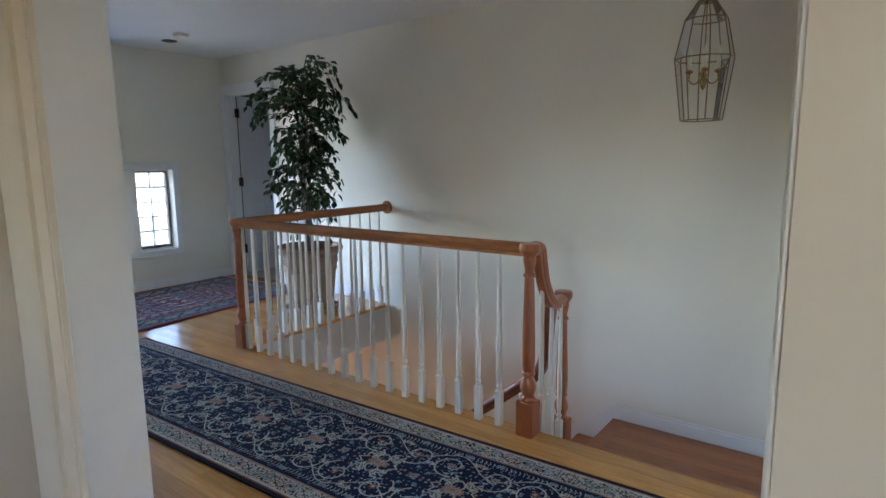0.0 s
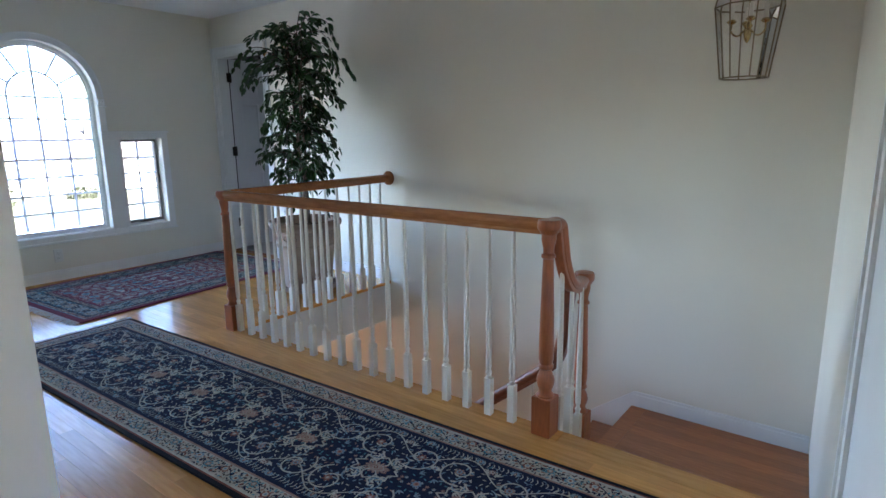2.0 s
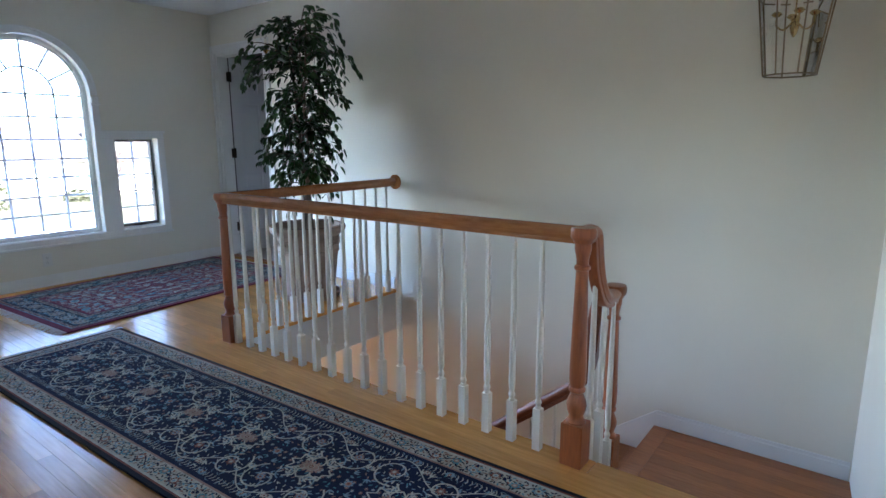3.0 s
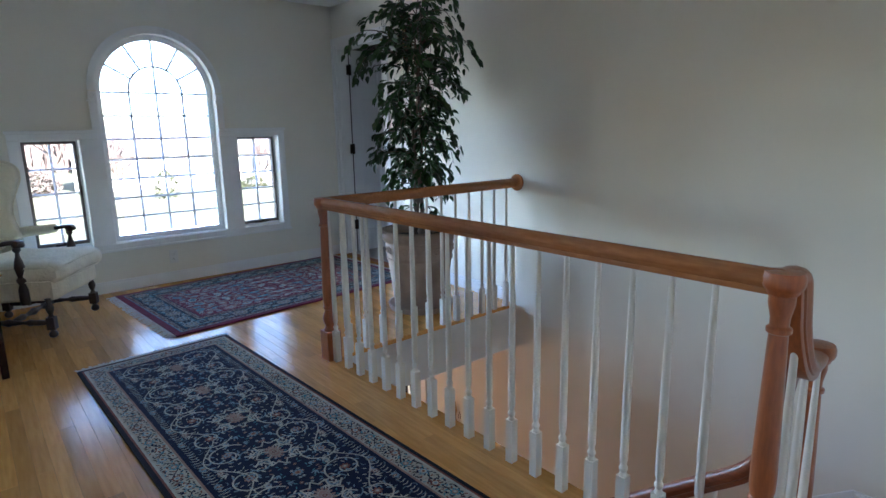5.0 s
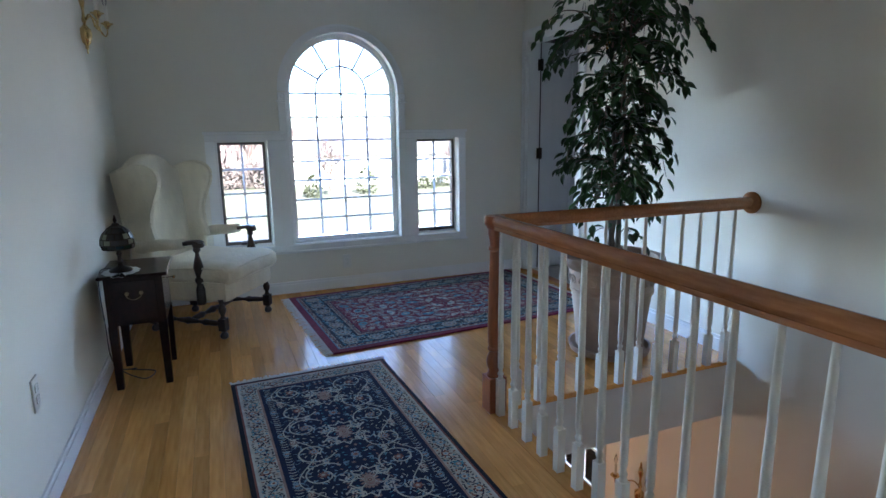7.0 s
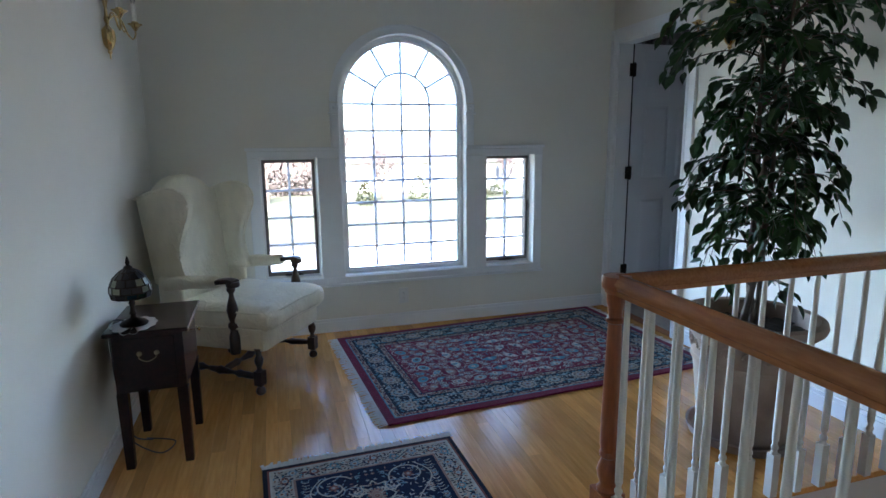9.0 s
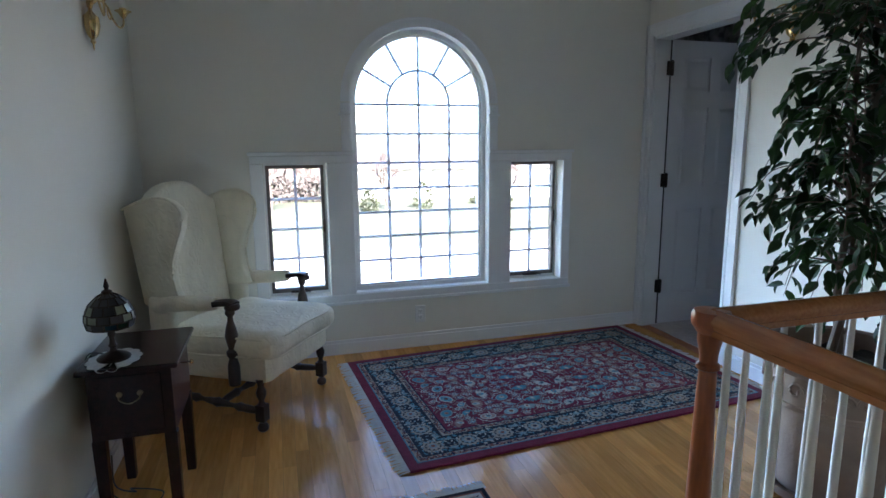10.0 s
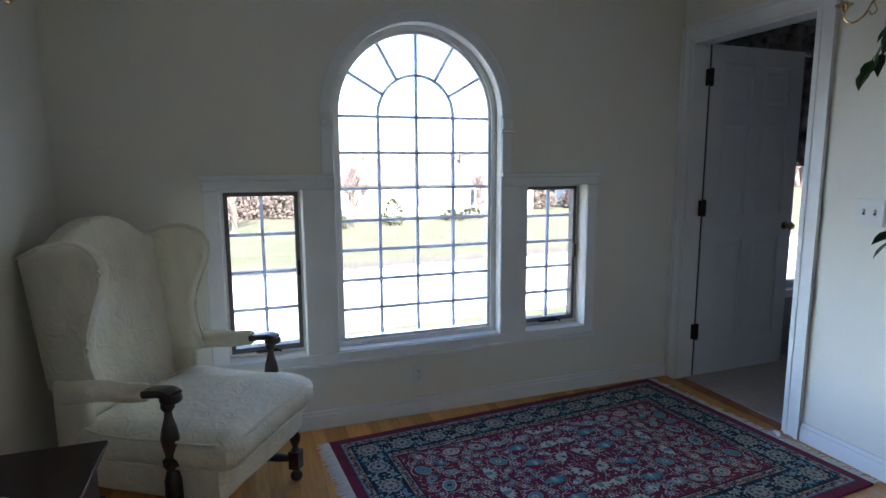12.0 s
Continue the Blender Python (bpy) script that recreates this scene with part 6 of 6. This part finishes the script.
def far_house(x, y, rz, w, d, h, label):
    ho = base("house", pose(x, y, GROUND, 0, 0, rz), label, "house", "houses across the road")
    bm = bmesh.new()
    box(bm, -d / 2, d / 2, -w / 2, w / 2, 0, h)
    part("wall", bm, SIDING, ho, "white clapboard walls")
    bm = bmesh.new()
    e = 0.5
    v_ = [bm.verts.new(c) for c in ((-d / 2 - e, -w / 2 - e, h), (d / 2 + e, -w / 2 - e, h), (d / 2 + e, w / 2 + e, h), (-d / 2 - e, w / 2 + e, h), (0, -w / 2 - e * 0.3, h + 2.3), (0, w / 2 + e * 0.3, h + 2.3))]
    for f_ in ((0, 1, 4), (2, 3, 5), (1, 2, 5, 4), (3, 0, 4, 5), (0, 3, 2, 1)):
        bm.faces.new([v_[i] for i in f_])
    part("roof", bm, SHINGLE, ho, "grey shingle roof")
    bm = bmesh.new()
    box(bm, -0.4, 0.4, -0.5, 0.5, h + 1.6, h + 3.0, Matrix.Translation((0.6, w * 0.2, 0)))
    part("chimney", bm, CONCRETE, ho)
    n = int(w / 3)
    for k in range(n):
        yy = -w / 2 + w * (k + 0.5) / n
        win = new("window")
        win.parent = ho
        win.location = (d / 2, yy, 1.6)
        bm = bmesh.new()
        box(bm, 0.0, 0.05, -0.55, 0.55, -0.8, 0.8)
        part("window_frame", bm, PAINT_TRIM, win)
        bm = bmesh.new()
        box(bm, 0.05, 0.07, -0.45, 0.45, -0.7, 0.7)
        part("pane", bm, WINDARK, win, "dark pane")
        for s_ in (-1, 1):
            bm = bmesh.new()
            box(bm, 0.0, 0.06, s_ * 0.75 - 0.17, s_ * 0.75 + 0.17, -0.8, 0.8)
            part("shutter", bm, WINDARK, win, "dark shutter")


far_house(-58, 19, -14, 20, 9, 2.8, "long low white house with dark shutters across the road")
far_house(-60, 46, -20, 17, 9, 2.9, "white single-storey house beyond the lawn")
far_house(-66, -14, 8, 18, 9, 2.9, "pale house half hidden behind bare trees")


def bare_tree(x, y, h, seed, label):
    rgt = random.Random(seed)
    tr = base("tree", pose(x, y, GROUND), label, "tree", "bare trees")
    bm, bt = bmesh.new(), bmesh.new()

    def grow(p, d, L_, r, depth):
        q = p + d * L_
        mid = p + d * L_ * 0.5 + Vector((rgt.uniform(-1, 1), rgt.uniform(-1, 1), 0)) * L_ * 0.06
        tube(bm if depth < 3 else bt, [p, mid, q], [r, r * 0.85, r * 0.66], 6 if depth < 2 else 3)
        if depth < 6:
            for k in range(3 if depth else 4):
                ax = Vector((rgt.uniform(-1, 1), rgt.uniform(-1, 1), rgt.uniform(-0.2, 0.5)))
                nd = (d + ax * (0.75 if depth else 0.6)).normalized()
                grow(q if k else mid, nd, L_ * rgt.uniform(0.62, 0.80), r * 0.62, depth + 1)

    grow(Vector((0, 0, 0)), Vector((0, 0, 1)), h * 0.24, h * 0.028, 0)
    part("trunk", bm, DARKBARK, tr, "grey trunk and limbs")
    part("crown", bt, TWIGS, tr, "fine reddish bare twigs", kind="stuff")
    return tr


for x, y, h, s_ in ((-44, 1.0, 9.0, 1), (-47, -5.5, 9, 2), (-56, -2, 8, 11), (-58, 4.5, 8, 12), (-45.5, 9.6, 6.0, 3), (-50, 21.5, 5.5, 5), (-64, 8, 9, 8)):
    bare_tree(x, y, h, s_, "bare winter tree with fine reddish twigs")


def shrub(x, y, r, h, seed, label, leaf=None):
    rgt = random.Random(seed)
    sh = base("shrub", pose(x, y, GROUND), label, "shrub")
    bm = bmesh.new()
    for k in range(420 if r < 1.5 else 1100):
        a, u = rgt.uniform(0, math.tau), rgt.random()
        z = h * u
        rr = r * (math.sin(math.pi * min(1, 0.25 + 0.75 * u)) ** 0.6) * rgt.uniform(0.6, 1.05)
        c = Vector((rr * math.cos(a), rr * math.sin(a), z))
        s_ = rgt.uniform(0.08, 0.18) * (0.8 if r < 1.5 else 1.5)
        vs = [bm.verts.new(c + Vector((rgt.uniform(-1, 1), rgt.uniform(-1, 1), rgt.uniform(-1, 1))) * s_) for _ in range(4)]
        for f_ in ((0, 1, 2), (0, 2, 3), (0, 3, 1), (1, 3, 2)):
            bm.faces.new([vs[i] for i in f_])
    part("foliage", bm, leaf or SHRUB, sh, kind="stuff")


shrub(-46, 12.6, 0.9, 2.0, 1, "cone-shaped evergreen shrub on the far lawn")
shrub(-45, 8.2, 0.7, 1.7, 2, "upright evergreen shrub on the far lawn")
shrub(-48, 18.3, 1.1, 0.9, 3, "low rounded evergreen bush by the white house")
shrub(-49, 20.5, 1.1, 0.9, 4, "low rounded evergreen bush by the white house")
shrub(-15.6, 5.4, 0.9, 0.5, 6, "low brown winter bush beside the drive")
for k, (x, y) in enumerate(((-54, -9), (-55, -5.5), (-55.5, -2), (-56, 1.5), (-56, 5), (-57, 31), (-56, 36))):
    shrub(x, y, 2.2, 2.3, 20 + k, "bare reddish-brown winter hedge bush behind the lawn", HEDGE)
bm = bmesh.new()
rgt = random.Random(44)
for k in range(2600):
    x, y = -95 + rgt.uniform(-12, 12), rgt.uniform(-110, 130)
    h = rgt.uniform(2.5, 6.5)
    w_ = rgt.uniform(0.3, 1.0)
    vs = [bm.verts.new((x, y - w_ * 0.3, GROUND)), bm.verts.new((x, y + w_ * 0.3, GROUND)), bm.verts.new((x + rgt.uniform(-1, 1), y + rgt.uniform(-1, 1) + w_, GROUND + h * 0.8)), bm.verts.new((x + rgt.uniform(-1, 1), y + rgt.uniform(-1, 1), GROUND + h))]
    bm.faces.new(vs)
ob = part("far_woods", bm, TWIGS, None, "grey-brown winter woods behind the houses", category="woods", kind="stuff")

# house shell under the upper floor, outside
bm = bmesh.new()
box(bm, -5.97, -5.96, -3.1, 0.4, GROUND, CEIL)
structure("wall_outside", bm, SIDING, "white outside wall of the house")
# roof over everything
bm = bmesh.new()
box(bm, -6.25, 3.0, -3.4, 7.8, CEIL + 0.13, CEIL + 0.3)
structure("roof", bm, SHINGLE, "house roof")

# ---- oak strips of the hall floor, last ----
PW = 0.0572
meshes = {}


def strip_mesh(L_):
    L_ = round(L_, 2)
    if L_ not in meshes:
        bm = bmesh.new()
        box(bm, 0.0003, L_ - 0.0003, 0.00025, PW - 0.00025, -0.0035, 0.0)
        top = [e for e in bm.edges if all(v_.co.z > -0.001 for v_ in e.verts)]
        bmesh.ops.bevel(bm, geom=top, offset=0.0003, segments=1, affect="EDGES")
        meshes[L_] = mesh_of("plank", bm, OAK_PLANK)
    return meshes[L_]


floor_ = tagged(new("floor_boards"), "honey oak strip floor", kind="structure")
bm = bmesh.new()
box(bm, WEST, 0.2, SOUTH - 0.115, WELL_S - 0.072, -0.0039, -0.003)
box(bm, WEST, WELL_W - 0.077, WELL_S - 0.072, NORTH, -0.0039, -0.003)
part("underlay", bm, OAK_GAP, floor_)
rg = random.Random(21)
many = []
row = 0
y = SOUTH - 0.115
while y < NORTH - 0.001:
    x_end = 0.2 if y + PW <= WELL_S - 0.07 else WELL_W - 0.077
    if not y + PW <= WELL_S - 0.07 and y < WELL_S - 0.072:
        for k in range(3):
            many.append((-4.0 + 1.4 * k, y, 0))
        x_end = WELL_W - 0.077
    x = WEST - rg.uniform(0, 0.9)
    while x < x_end:
        L_ = rg.choice((0.6, 0.8, 1.0, 1.2, 1.5, 1.9))
        a, b = max(x, WEST), min(x + L_, x_end)
        if b - a > 0.02:
            many.append((a, y, b - a))
        x += L_
    y += PW
gap_y = max(q[1] for q in many if q[2] == 0) if any(q[2] == 0 for q in many) else 0
many = [q for q in many if q[2] > 0]
many.sort(key=lambda q: (q[0] + q[2] / 2 + 3.9) ** 2 + (q[1] - 1.9) ** 2)
for a, y, L_ in many[:300]:
    ob = new("plank", strip_mesh(L_))
    ob.parent = floor_
    ob.location = (a, y, 0)
    if abs(round(L_, 2) - L_) > 1e-4:
        ob.scale = (L_ / round(L_, 2), 1, 1)
bm = bmesh.new()
for a, y, L_ in many[300:]:
    box(bm, a + 0.0006, a + L_ - 0.0006, y + 0.0005, y + PW - 0.0005, -0.0035, 0.0)
part("planks", bm, OAK_PLANK, floor_, kind="stuff")
bm = bmesh.new()
if WELL_S - 0.0715 - gap_y > 0.003:
    for k in range(3):
        box(bm, WELL_W - 0.0765 + 1.19 * k, WELL_W - 0.0765 + 1.19 * (k + 1) - 0.0006, gap_y + 0.0003, WELL_S - 0.0715, -0.0035, 0.0)
    part("border_strip", bm, OAK_PLANK, floor_, kind="stuff")
else:
    bm.free()
bm = bmesh.new()
box(bm, WELL_W - 0.0775, WELL_W - 0.05, WELL_S - 0.0715, NORTH - 0.015, -0.0035, -0.0005)
part("border_strip", bm, OAK_PLANK, floor_)
bm = bmesh.new()
box(bm, -1.3, 2.6, -3.0, SOUTH - 0.1155, -0.004, 0.0)
structure("floor_room", bm, OAK_STAIR, "oak floor of the first room")
